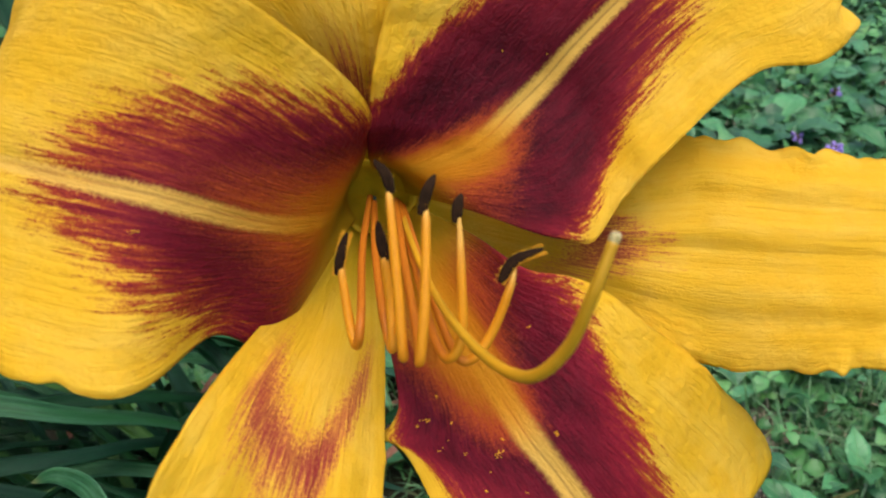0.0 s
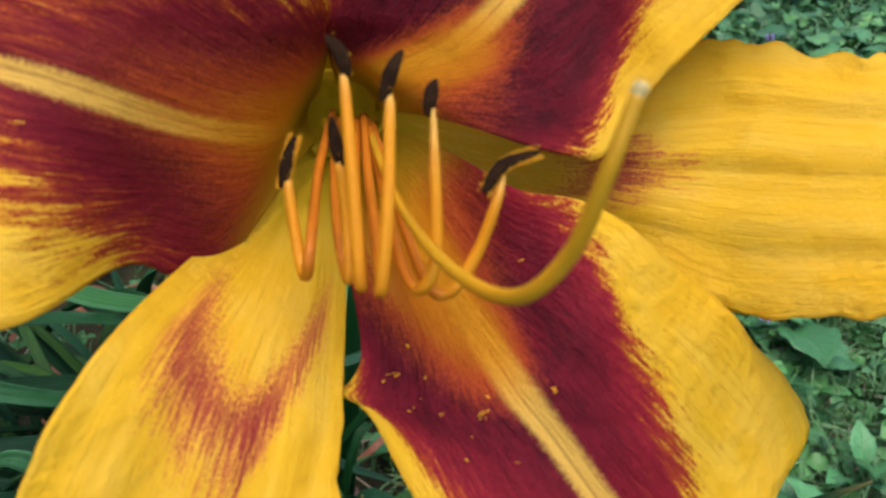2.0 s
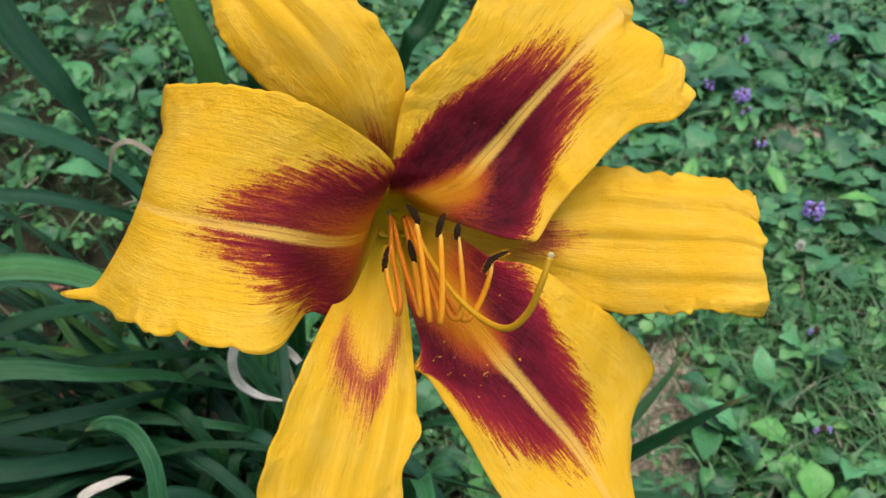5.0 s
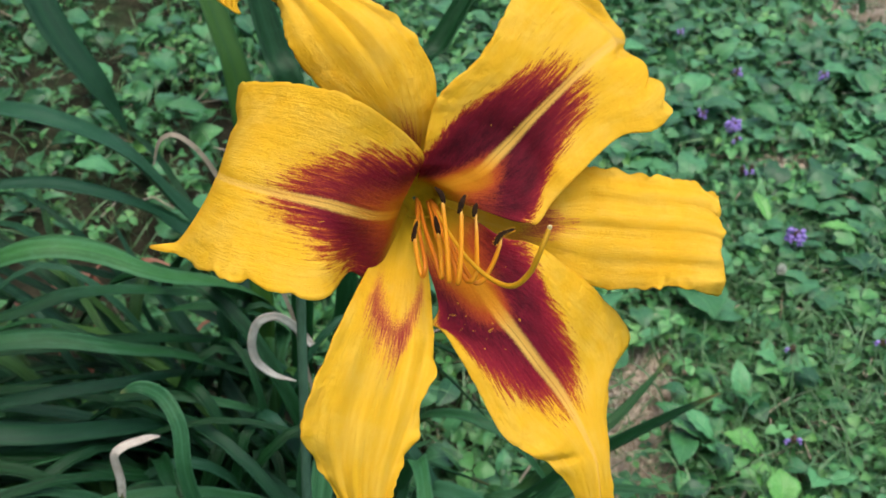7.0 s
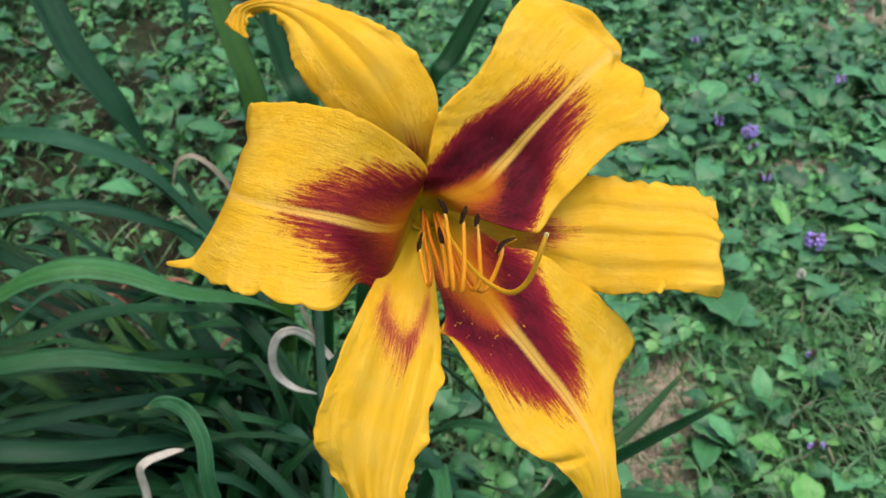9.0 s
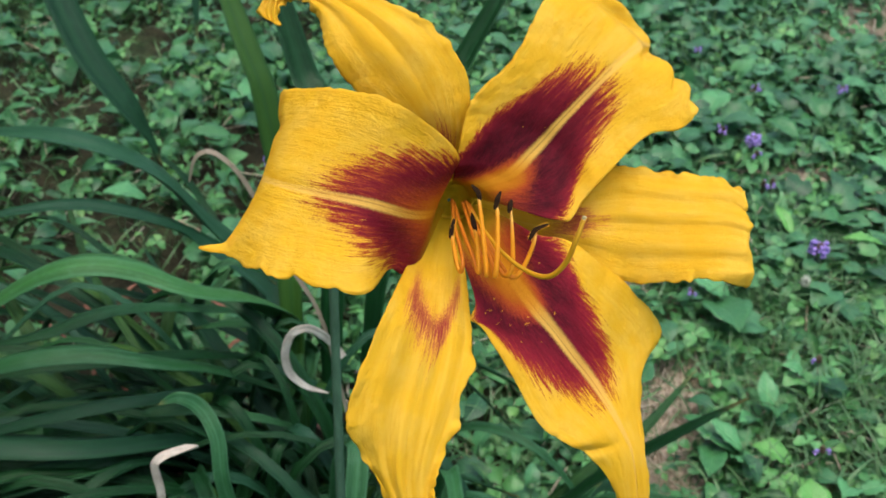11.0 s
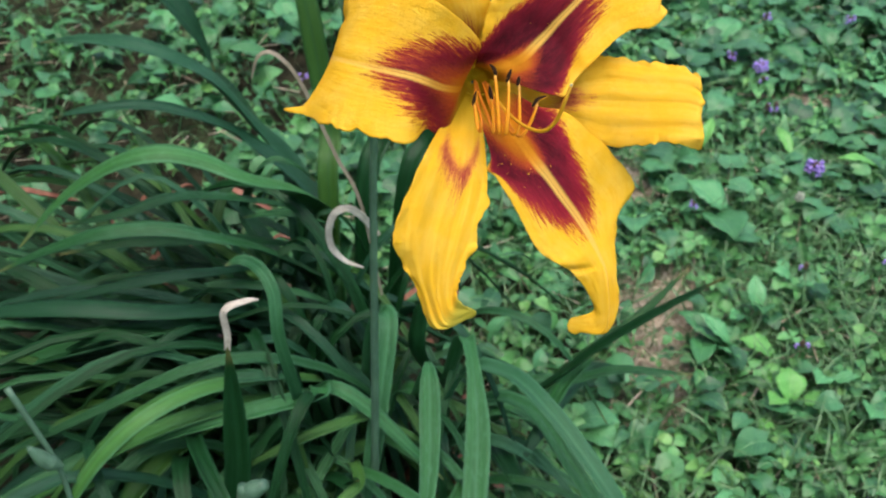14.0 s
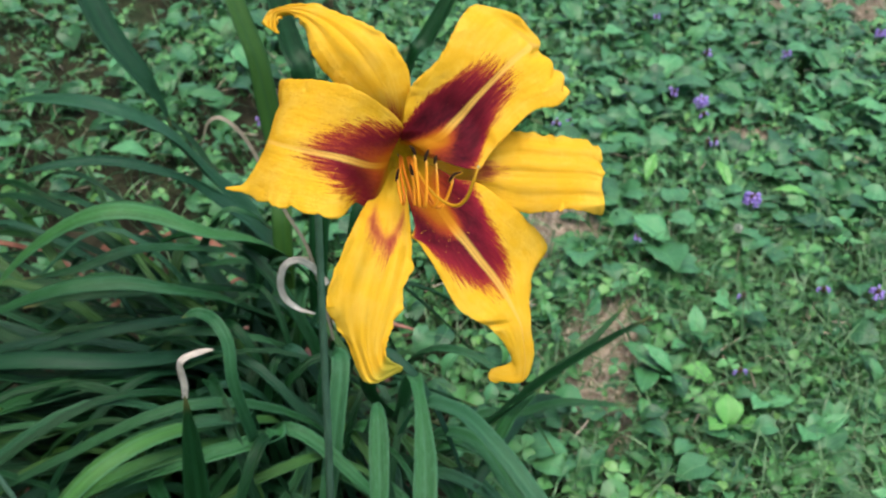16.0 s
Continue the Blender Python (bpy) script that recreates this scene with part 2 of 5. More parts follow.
def cover_material(name, dark, light, odd, thin=0.12):
    """Low leaves of the lawn, each a little different."""
    n = Nodes(name)
    grain = n.noise(n.coord("Object"), 220.0, 4.0)
    beds = n.noise(n.coord("Object"), 5.0, 3.0)
    color = n.mix(n.island(), dark, light)
    color = n.mix(n.smooth(n.math("FRACT", n.math("MULTIPLY", n.island(), 7.3)), 0.84, 1.0, 0.0, 0.8), color, odd)
    color = n.mix(n.math("MULTIPLY", n.smooth(beds, 0.4, 0.7), 0.35), color, light)
    rib = n.noise(n.coord("Object"), 60.0, 2.0)
    color = n.mix(n.math("MULTIPLY", n.smooth(rib, 0.45, 0.7), 0.4), color, dark)
    sep = n.node("ShaderNodeSeparateXYZ", Vector=n.coord("UV"))
    away = n.math("ABSOLUTE", sep.outputs[0])
    side = n.math("ABSOLUTE", n.math("SUBTRACT", n.math("FRACT", n.math("MULTIPLY", n.math("SUBTRACT", sep.outputs[1], n.math("MULTIPLY", away, 0.8)), 7.0)), 0.5))
    veins = n.math("MAXIMUM", n.smooth(away, 0.0, 0.035, 1.0, 0.0), n.smooth(side, 0.0, 0.12, 0.7, 0.0))
    color = n.mix(n.math("MULTIPLY", veins, 0.4), color, odd)
    color = n.mix(n.math("MULTIPLY", n.smooth(grain, 0.5, 0.8), 0.3), color, odd)
    return n.finish(color, n.math("MULTIPLY_ADD", grain, 0.3, 0.20), n.bump(n.math("SUBTRACT", grain, n.math("MULTIPLY", veins, 0.7)), 0.6, 0.0012), thin, spec=0.5)


def soil_material():
    n = Nodes("soil and thatch")
    p = n.coord("Object")
    clods, crumbs, beds = n.noise(p, 30.0, 6.0, 0.7), n.noise(p, 180.0, 5.0, 0.7), n.noise(p, 3.0, 4.0)
    color = n.mix(n.smooth(clods, 0.35, 0.7), (0.020, 0.022, 0.011), (0.065, 0.058, 0.032))
    color = n.mix(n.math("MULTIPLY", n.smooth(crumbs, 0.5, 0.8), 0.6), color, (0.15, 0.11, 0.065))
    # farther off the same lawn: moss and low green between the soil
    color = n.mix(n.smooth(n.math("ADD", beds, n.math("MULTIPLY", crumbs, 0.4)), 0.74, 0.95), color, (0.05, 0.10, 0.035))
    # beyond the planted patch the lawn goes on as turf
    sep = n.node("ShaderNodeSeparateXYZ", Vector=p)
    away = n.math("SQRT", n.math("ADD", n.math("POWER", sep.outputs[0], 2.0), n.math("POWER", n.math("SUBTRACT", sep.outputs[1], 0.8), 2.0)))
    turf = n.mix(n.smooth(crumbs, 0.35, 0.7), (0.035, 0.11, 0.03), (0.10, 0.24, 0.07))
    color = n.mix(n.smooth(n.math("MULTIPLY_ADD", beds, 0.8, away), 1.1, 1.7, 0.0, 0.9), color, turf)
    return n.finish(color, 0.95, n.bump(n.math("ADD", clods, crumbs), 0.9, 0.01), spec=0.2)


PETAL_MATS = {
    "left": tepal_material("left petal", 7, [(-1, 1.3), (-0.8, 2.2), (-0.6, 2.8), (-0.33, 3.35), (-0.13, 3.65), (0.0, 3.75), (0.17, 3.5), (0.33, 3.05), (0.6, 2.4), (1, 1.8)],
                           [(-1, 0.3), (-0.45, 1.75), (-0.17, 2.4), (0.05, 2.3), (0.2, 1.8), (0.4, 1.35), (0.73, 0.75), (1, 0.4)], seed=1.0, rib=0.050, throat=0.8, deep=0.84),
    "upper": tepal_material("upper petal", 10, [(-1, 2.7), (-0.77, 4.5), (-0.62, 5.9), (-0.45, 6.9), (-0.2, 7.2), (0.05, 7.2), (0.25, 7.0), (0.45, 6.5), (0.67, 5.4), (0.85, 4.1), (1, 2.9)],
                            [(-1, 0.6), (-0.55, 1.2), (-0.3, 2.4), (-0.1, 3.6), (0.1, 3.8), (0.27, 3.2), (0.47, 2.1), (1, 1.2)], seed=2.0, rib=0.075, deep=0.88),
    "lower": tepal_material("lower petal", 11, [(-1, 2.9), (-0.9, 4.3), (-0.73, 5.5), (-0.47, 6.2), (-0.2, 6.85), (0.1, 6.95), (0.3, 6.6), (0.45, 5.9), (0.6, 5.1), (0.75, 3.9), (1, 2.5)],
                            [(-1, 1.6), (-0.7, 2.2), (-0.5, 2.8), (-0.2, 3.7), (0.05, 4.0), (0.2, 3.3), (0.33, 2.3), (0.6, 1.6), (1, 1.1)], seed=3.0, rib=0.082, deep=1.2),
}
SEPAL_MATS = {
    "lower": tepal_material("lower sepal", 9, [(-1, 2.2), (-0.55, 3.3), (-0.25, 3.8), (0, 4.0), (0.12, 4.2), (0.3, 3.7), (0.55, 3.0), (1, 2.0)], [(-1, 1.6), (-0.55, 2.6), (-0.25, 3.05), (0.05, 3.3), (0.3, 3.0), (0.6, 2.35), (1, 1.7)], throat=1.9, seed=4.0, petal=False, tip=0.8),
    "right": tepal_material("right sepal", 8, [(-1, 1.35), (-0.5, 2.45), (0, 3.3), (0.5, 2.45), (1, 1.35)], [(-1, 1.6), (-0.5, 2.1), (0, 2.6), (0.5, 2.2), (1, 1.6)], throat=0.9, seed=5.0, petal=False),
    "upper": tepal_material("upper sepal", 9, [(-1, 0.8), (-0.4, 1.1), (0, 1.75), (0.4, 1.6), (1, 0.9)], [(-1, 0.7), (-0.5, 0.9), (0, 1.2), (0.5, 0.9), (1, 0.7)], throat=0.5, seed=6.0, petal=False),
}
def filament_material():
    """Reddish orange where it leaves the throat, clear orange along the bend, pale below the anther."""
    n = Nodes("filament")
    v = n.node("ShaderNodeSeparateXYZ", Vector=n.coord("UV")).outputs[1]
    mottle = n.noise(n.coord("Object"), 500.0, 4.0)
    color = n.mix(n.smooth(v, 0.36, 0.60), (0.56, 0.165, 0.010), (0.78, 0.31, 0.010))
    color = n.mix(n.smooth(v, 0.78, 1.0), color, (0.80, 0.46, 0.10))
    color = n.mix(n.math("MULTIPLY", n.smooth(mottle, 0.4, 0.75), 0.35), color, (0.66, 0.22, 0.008))
    return n.finish(color, 0.5, n.bump(mottle, 0.25, 0.0004), 0.15, spec=0.3)


FILAMENT = filament_material()
STYLE = plain_material("style", ((0.70, 0.34, 0.012), (0.60, 0.32, 0.015), (0.74, 0.40, 0.03)), 60, 0.45, 0.2, 0.0004, 0.15)
STIGMA = plain_material("stigma", ((0.44, 0.33, 0.10), (0.52, 0.45, 0.24), (0.58, 0.53, 0.38)), 900, 0.8)
ANTHER = plain_material("anther", ((0.012, 0.006, 0.003), (0.026, 0.012, 0.006), (0.07, 0.035, 0.012)), 900, 0.8, 0.4, 0.0004, spec=0.06)
THROAT_MAT = plain_material("throat", ((0.48, 0.33, 0.010), (0.56, 0.36, 0.012), (0.36, 0.29, 0.010)), 120, 0.6, 0.3, 0.0006, 0.15, spec=0.15)
POLLEN = plain_material("pollen", ((0.80, 0.34, 0.01), (0.85, 0.45, 0.02), (0.6, 0.2, 0.01)), 2000, 0.9)
STALK_MAT = plain_material("flower stalk", ((0.045, 0.10, 0.06), (0.07, 0.15, 0.09), (0.10, 0.17, 0.13)), 50, 0.5, 0.3, 0.001, stretch=(4, 4, 1))
# one leaf in three tones: the clump's light and shade put into colour
SHADED_BLADE = blade_material("shaded daylily leaf", (0.00172, 0.0203, 0.00429), (0.00624, 0.0515, 0.0117), (0.0133, 0.0702, 0.025))
LIT_BLADE = blade_material("lit daylily leaf", (0.0125, 0.0741, 0.0203), (0.0374, 0.168, 0.0437), (0.0702, 0.203, 0.0975))
HALF_LIT_BLADE = blade_material("half-lit daylily leaf", (0.00624, 0.0437, 0.0117), (0.0203, 0.101, 0.0273), (0.0406, 0.129, 0.0608))
DRY = plain_material("withered leaf", ((0.46, 0.41, 0.34), (0.68, 0.63, 0.54), (0.30, 0.22, 0.14)), 90, 0.8, 0.6, 0.001, 0.15)
DULL = plain_material("weathered stalk", ((0.24, 0.20, 0.14), (0.34, 0.29, 0.22), (0.14, 0.13, 0.07)), 40, 0.8, 0.5, 0.001, 0.1)
DEAD = plain_material("dead leaf", ((0.26, 0.10, 0.060), (0.42, 0.20, 0.14), (0.16, 0.07, 0.042)), 70, 0.8, 0.5, 0.001, 0.1)
YELLOWED = plain_material("yellowed leaf", ((0.65, 0.42, 0.03), (0.75, 0.50, 0.05), (0.40, 0.33, 0.05)), 60, 0.6, 0.4, 0.001, 0.15)
CLOVER = cover_material("clover", (0.0081, 0.0612, 0.0162), (0.0792, 0.27, 0.0792), (0.162, 0.369, 0.081))
YOUNG_CLOVER = cover_material("pale clover", (0.054, 0.216, 0.0495), (0.126, 0.36, 0.117), (0.216, 0.414, 0.117))
VIOLET_LEAF = cover_material("broad leaves", (0.0081, 0.0576, 0.0207), (0.072, 0.252, 0.0972), (0.126, 0.333, 0.108))
GRASS = cover_material("grass", (0.0107, 0.0551, 0.0153), (0.0581, 0.191, 0.052), (0.138, 0.26, 0.0994), 0.12)
STRAW = cover_material("straw", (0.40, 0.32, 0.22), (0.68, 0.60, 0.47), (0.26, 0.18, 0.12), 0.0)
LITTER = cover_material("leaf litter", (0.10, 0.042, 0.026), (0.17, 0.075, 0.045), (0.06, 0.03, 0.02), 0.0)
SOIL = soil_material()
PURPLE = plain_material("self-heal petals", ((0.30, 0.20, 0.62), (0.42, 0.31, 0.74), (0.22, 0.11, 0.42)), 500, 0.6, thin=0.15)
CALYX = plain_material("self-heal calyx", ((0.07, 0.03, 0.035), (0.10, 0.09, 0.03), (0.05, 0.02, 0.04)), 400, 0.7)
WHITE = plain_material("clover blossom", ((0.48, 0.52, 0.42), (0.62, 0.64, 0.56), (0.30, 0.40, 0.22)), 500, 0.7, thin=0.15)


# ---- builders ----
def link(name, verts, faces, material, parent=None, label="", uvs=None, smooth=True):
    mesh = bpy.data.meshes.new(name)
    mesh.from_pydata([tuple(v) for v in verts], [], faces)
    mesh.materials.append(material)
    if uvs is not None:
        layer = mesh.uv_layers.new(name="UVMap")
        flat = np.empty(len(mesh.loops), dtype=np.int32)
        mesh.loops.foreach_get("vertex_index", flat)
        layer.data.foreach_set("uv", np.asarray(uvs, dtype=np.float32)[flat].ravel())
    if smooth:
        mesh.polygons.foreach_set("use_smooth", [True] * len(mesh.polygons))
    mesh.update()
    ob = new(name, mesh)
    ob.parent = parent
    if label:
        tagged(ob, label)
    return ob


def spline(points, n):
    """n points along a Catmull-Rom curve through the given ones."""
    p = np.array(points, float)
    p = np.vstack([2 * p[0] - p[1], p, 2 * p[-1] - p[-2]])
    t = np.linspace(0, len(p) - 3 - 1e-9, n)
    k = t.astype(int)
    f = (t - k)[:, None]
    a, b, c, d = p[k], p[k + 1], p[k + 2], p[k + 3]
    return 0.5 * (2 * b + (c - a) * f + (2 * a - 5 * b + 4 * c - d) * f**2 + (3 * b - a - 3 * c + d) * f**3)


def tube(points, radii, sides=10, n=40):
    """A round, tapering tube through the points."""
    path, r = spline(points, n), np.interp(np.linspace(0, 1, n), np.linspace(0, 1, len(radii)), radii)
    along = np.gradient(path, axis=0)
    along /= np.linalg.norm(along, axis=1)[:, None]
    side = np.cross(along[0], (0.3, 0.5, 0.8))
    verts, faces = [], []
    for k in range(n):
        side = side - along[k] * (side @ along[k])
        side /= np.linalg.norm(side)
        other = np.cross(along[k], side)
        for j in range(sides):
            w = 2 * math.pi * j / sides
            verts.append(path[k] + r[k] * (math.cos(w) * side + math.sin(w) * other))
    for k in range(n - 1):
        for j in range(sides):
            i = (j + 1) % sides
            faces.append((k * sides + j, k * sides + i, (k + 1) * sides + i, (k + 1) * sides + j))
    faces.append(tuple(range(sides - 1, -1, -1)))
    faces.append(tuple((n - 1) * sides + j for j in range(sides)))
    return verts, faces


def strap(points, width, fold=0.25, thick=0.0005, n=26, blunt=0.35, face=(0, 0, 1), twist=0.0, pinch=0.0):
    """A strap-shaped leaf, folded along its middle, from base to pointed tip; a closed thin body."""
    path = spline(points, n)
    along = np.gradient(path, axis=0)
    along /= np.linalg.norm(along, axis=1)[:, None]
    verts, uvs, faces = [], [], []
    side = np.cross(along[0], face)
    for k in range(n):
        s = k / (n - 1)
        want = np.cross(along[k], face)
        size = np.linalg.norm(want)
        if size > 0.25:
            want /= size
            want = want if want @ side > 0 else -want
            side = side * 0.6 + want * 0.4
        side = side - along[k] * (side @ along[k])
        side /= np.linalg.norm(side)
        up = np.cross(side, along[k])
        w = twist * s
        sd, upk = side * math.cos(w) + up * math.sin(w), up * math.cos(w) - side * math.sin(w)
        half = 0.5 * width * min(1.0, 0.75 + s) * (1 - max(0.0, (s - blunt) / (1 - blunt)) ** 2.2) * (1 - pinch * math.exp(-(((s - 0.48) / 0.075) ** 2))) + 0.0003
        for j, (x, lift) in enumerate(((-1, fold), (-0.5, fold * 0.4), (0, 0), (0.5, fold * 0.4), (1, fold))):
            base = path[k] + sd * half * x + upk * half * lift
            verts += [base + upk * thick / 2, base - upk * thick * (0.5 + (1.2 if j == 2 else 0))]
            uvs += [(j / 4, s), (j / 4, s)]
    for k in range(n - 1):
        a, b = k * 10, (k + 1) * 10
        for j in range(4):
            faces.append((a + 2 * j, a + 2 * j + 2, b + 2 * j + 2, b + 2 * j))
            faces.append((a + 2 * j + 1, b + 2 * j + 1, b + 2 * j + 3, a + 2 * j + 3))
        faces.append((a, b, b + 1, a + 1))
        faces.append((a + 8, a + 9, b + 9, b + 8))
    return verts, faces, uvs


def scatter(name, shape, faces, places, material, label, category, parent=None):
    """Very many copies of one small shape, joined in one mesh: places are rows of x, y, z, size, turn, lean, lean's turn."""
    shape, m = np.array(shape, float), len(shape)
    x, y, z, size, turn, lean, way = np.array(places).T
    c, s = np.cos(turn), np.sin(turn)
    px = shape[None, :, 0] * c[:, None] - shape[None, :, 1] * s[:, None]
    py = shape[None, :, 0] * s[:, None] + shape[None, :, 1] * c[:, None]
    pz = np.repeat(shape[None, :, 2], len(x), 0)
    # lean about a level axis
    ax, ay = np.cos(way)[:, None], np.sin(way)[:, None]
    cl, sl = np.cos(lean)[:, None], np.sin(lean)[:, None]
    along, off = px * ax + py * ay, -px * ay + py * ax
    off, pz = off * cl - pz * sl, off * sl + pz * cl
    px, py = along * ax - off * ay, along * ay + off * ax
    co = np.stack([px * size[:, None] + x[:, None], py * size[:, None] + y[:, None], pz * size[:, None] + z[:, None]], -1).reshape(-1, 3)
    mesh = bpy.data.meshes.new(name)
    loops = np.concatenate([np.array(f) for f in faces])
    sizes = np.array([len(f) for f in faces])
    count = len(x)
    all_loops = (loops[None] + np.arange(count)[:, None] * m).ravel()
    all_sizes = np.tile(sizes, count)
    mesh.vertices.add(len(co))
    mesh.vertices.foreach_set("co", co.astype(np.float32).ravel())
    mesh.loops.add(len(all_loops))
    mesh.loops.foreach_set("vertex_index", all_loops.astype(np.int32))
    mesh.polygons.add(len(all_sizes))
    mesh.polygons.foreach_set("loop_start", np.concatenate([[0], np.cumsum(all_sizes)[:-1]]).astype(np.int32))
    mesh.polygons.foreach_set("use_smooth", np.ones(len(all_sizes), dtype=bool))
    mesh.update(calc_edges=True)
    layer = mesh.uv_layers.new(name="UVMap")
    layer.data.foreach_set("uv", np.tile(shape[loops, :2], (count, 1)).astype(np.float32).ravel())
    mesh.validate()
    mesh.materials.append(material)
    ob = new(name, mesh)
    ob.parent = parent
    return tagged(ob, label, category, kind="stuff")


# ---- ground ----
def ground_height(x, y):
    return 0.008 * noise.noise(Vector((x * 3.1, y * 3.1, 0.3))) + 0.004 * noise.noise(Vector((x * 11, y * 11, 2.3)))


def build_ground():
    near = np.linspace(-1.6, 1.6, 81)
    xs = np.concatenate([[-60, -15, -5, -2.5], near, [2.5, 5, 15, 60]])
    ys = np.concatenate([[-60, -15, -5, -2.0], np.linspace(-1.0, 2.4, 86), [3.5, 6, 15, 60]])
    verts = [(x, y, ground_height(x, y) - 0.004) for y in ys for x in xs]
    w = len(xs)
    faces = [(j * w + i, j * w + i + 1, (j + 1) * w + i + 1, (j + 1) * w + i) for j in range(len(ys) - 1) for i in range(w - 1)]
    return tagged(link("ground", verts, faces, SOIL), "dark crumbly soil with thatch under the lawn plants", "ground", kind="structure")


ground = build_ground()

# ---- the daylily flower ----
FLOWER_AT = Vector((-0.0124, 0.006, 0.547))
FLOWER_AXES = (Vector((1, 0, 0)), Vector((-0, 0.6032, 0.7976)), Vector((0, -0.7976, 0.6032)))  # right, up, out of the throat
PETAL_LEFT = [  # one edge, midrib, other edge, in cm
    ((-0.31, 0.38, -3.65), (-0.48, 0.02, -3.64), (-0.27, -0.35, -3.42)),
    ((0.05, 0.84, -2.2), (-0.6, -0.48, -2.01), (-1.21, -2.25, -1.78)),
    ((0.1, 1.23, -1.11), (-1.25, -0.59, -0.75), (-1.85, -2.18, -0.68)),
    ((-0.7, 1.87, 0.06), (-2.29, -0.37, 0.46), (-2.45, -2.84, 1.01)),
    ((-2.06, 2.51, 0.94), (-3.69, -0.1, 0.62), (-4.11, -2.53, 1.06)),
    ((-3.9, 2.91, -0.11), (-4.79, 0.16, 0.32), (-5.47, -2.22, 0.45)),
    ((-5.13, 3, -1.65), (-5.47, 0.43, -0.65), (-6.6, -1.65, -0.51)),
    ((-4.93, 2.66, -2.47), (-5.05, 0.58, -1.6), (-6.14, -1.59, -1.39)),
]
PETAL_UPPER = [  # one edge, midrib, other edge, in cm
    ((-0.05, 0.52, -3.64), (0.35, 0.46, -3.64), (0.53, 0.11, -3.65)),
    ((0, 0.62, -2.67), (0.71, 0.35, -2.42), (1.36, -0.15, -2.36)),
    ((0.06, 0.85, -1.96), (1.52, 0.6, -2.1), (2.5, -0.56, -1.66)),
    ((0.12, 1.19, -1.69), (1.92, 0.87, -2.03), (3.12, -0.68, -1.77)),
    ((0.2, 1.63, -1.37), (2.25, 1.23, -2.02), (3.48, -0.68, -1.69)),
    ((0.35, 2.35, -1.14), (2.71, 1.72, -2.02), (3.9, -0.04, -1.8)),
    ((0.65, 2.93, -0.97), (3.17, 2.25, -1.85), (4.41, 0.54, -1.69)),
    ((1.69, 3.96, -0.96), (4, 3.12, -1.77), (5.8, 1.87, -2.03)),
    ((2.24, 5.01, -1.22), (4.86, 3.99, -1.92), (6.87, 2.12, -2.16)),
    ((3.04, 6.35, -1.88), (5.68, 4.74, -2.49), (7.29, 2.72, -2.22)),
    ((3.91, 6.39, -3.05), (5.5, 5.1, -3.55), (6.72, 3.78, -3.26)),
]
PETAL_LOWER = [  # one edge, midrib, other edge, in cm
    ((0.02, -0.47, -3.65), (0.39, -0.37, -3.65), (0.54, -0.04, -3.65)),
    ((0.05, -1.17, -3.08), (0.89, -1.19, -2.99), (1.65, -0.58, -2.7)),
    ((0.53, -2.52, -2.04), (1.74, -2.37, -1.96), (2.44, -1.1, -1.7)),
    ((0.68, -3.19, -1.71), (2.22, -3.02, -1.6), (3.14, -1.22, -1.48)),
    ((0.56, -3.61, -1.64), (2.57, -3.48, -1.25), (3.68, -1.45, -1.47)),
    ((0.92, -3.96, -1.39), (2.93, -3.9, -1.22), (4.21, -1.84, -1.67)),
    ((1.67, -5.14, -0.97), (3.48, -4.61, -1.28), (5.32, -2.61, -2.58)),
    ((2.55, -6.65, -0.82), (4.26, -5.58, -1.67), (6.58, -4.04, -3.86)),
    ((3.52, -7.23, -0.98), (4.98, -6.79, -1.6), (5.83, -5.71, -2.92)),
    ((4.34, -7.93, -1.41), (5.37, -7.86, -1.53), (5.69, -7.42, -1.89)),
    ((4.92, -8.99, -1.82), (5.39, -9.84, -1.76), (5.8, -9.04, -1.82)),
    ((4.03, -9.39, -1.92), (3.92, -9.79, -1.99), (4.25, -10.03, -1.99)),
]
SEPAL_LOWER = [  # one edge, midrib, other edge, in cm
    ((-0.44, -0.23, -3.79), (-0.13, -0.53, -3.75), (0.3, -0.47, -3.74)),
    ((-0.93, -0.99, -2.63), (-0.28, -1.09, -2.87), (0.2, -1.01, -2.94)),
    ((-1.33, -1.89, -1.31), (-0.33, -2.19, -1.93), (0.37, -2.15, -2.33)),
    ((-1.75, -3, 0.22), (-0.47, -3.3, -0.83), (0.49, -3.3, -1.6)),
    ((-2.33, -4.42, 0.72), (-0.65, -4.38, -0.27), (0.55, -4.44, -1.06)),
    ((-2.91, -6.19, 0.56), (-1.09, -6.07, 0.05), (0.3, -5.94, -0.55)),
    ((-2.53, -7.33, 0), (-1.33, -7.47, 0.04), (-0.18, -7.32, -0.28)),
    ((-2.03, -8.21, -0.35), (-1.25, -8.54, -0.08), (-0.47, -8.07, -0.13)),
    ((-1.37, -9.69, -0.37), (-0.82, -9.48, -0.1), (-0.47, -8.52, 0.12)),
    ((0.14, -9.14, 0.36), (0.22, -8.93, 0.58), (-0.08, -8.81, 0.47)),
]
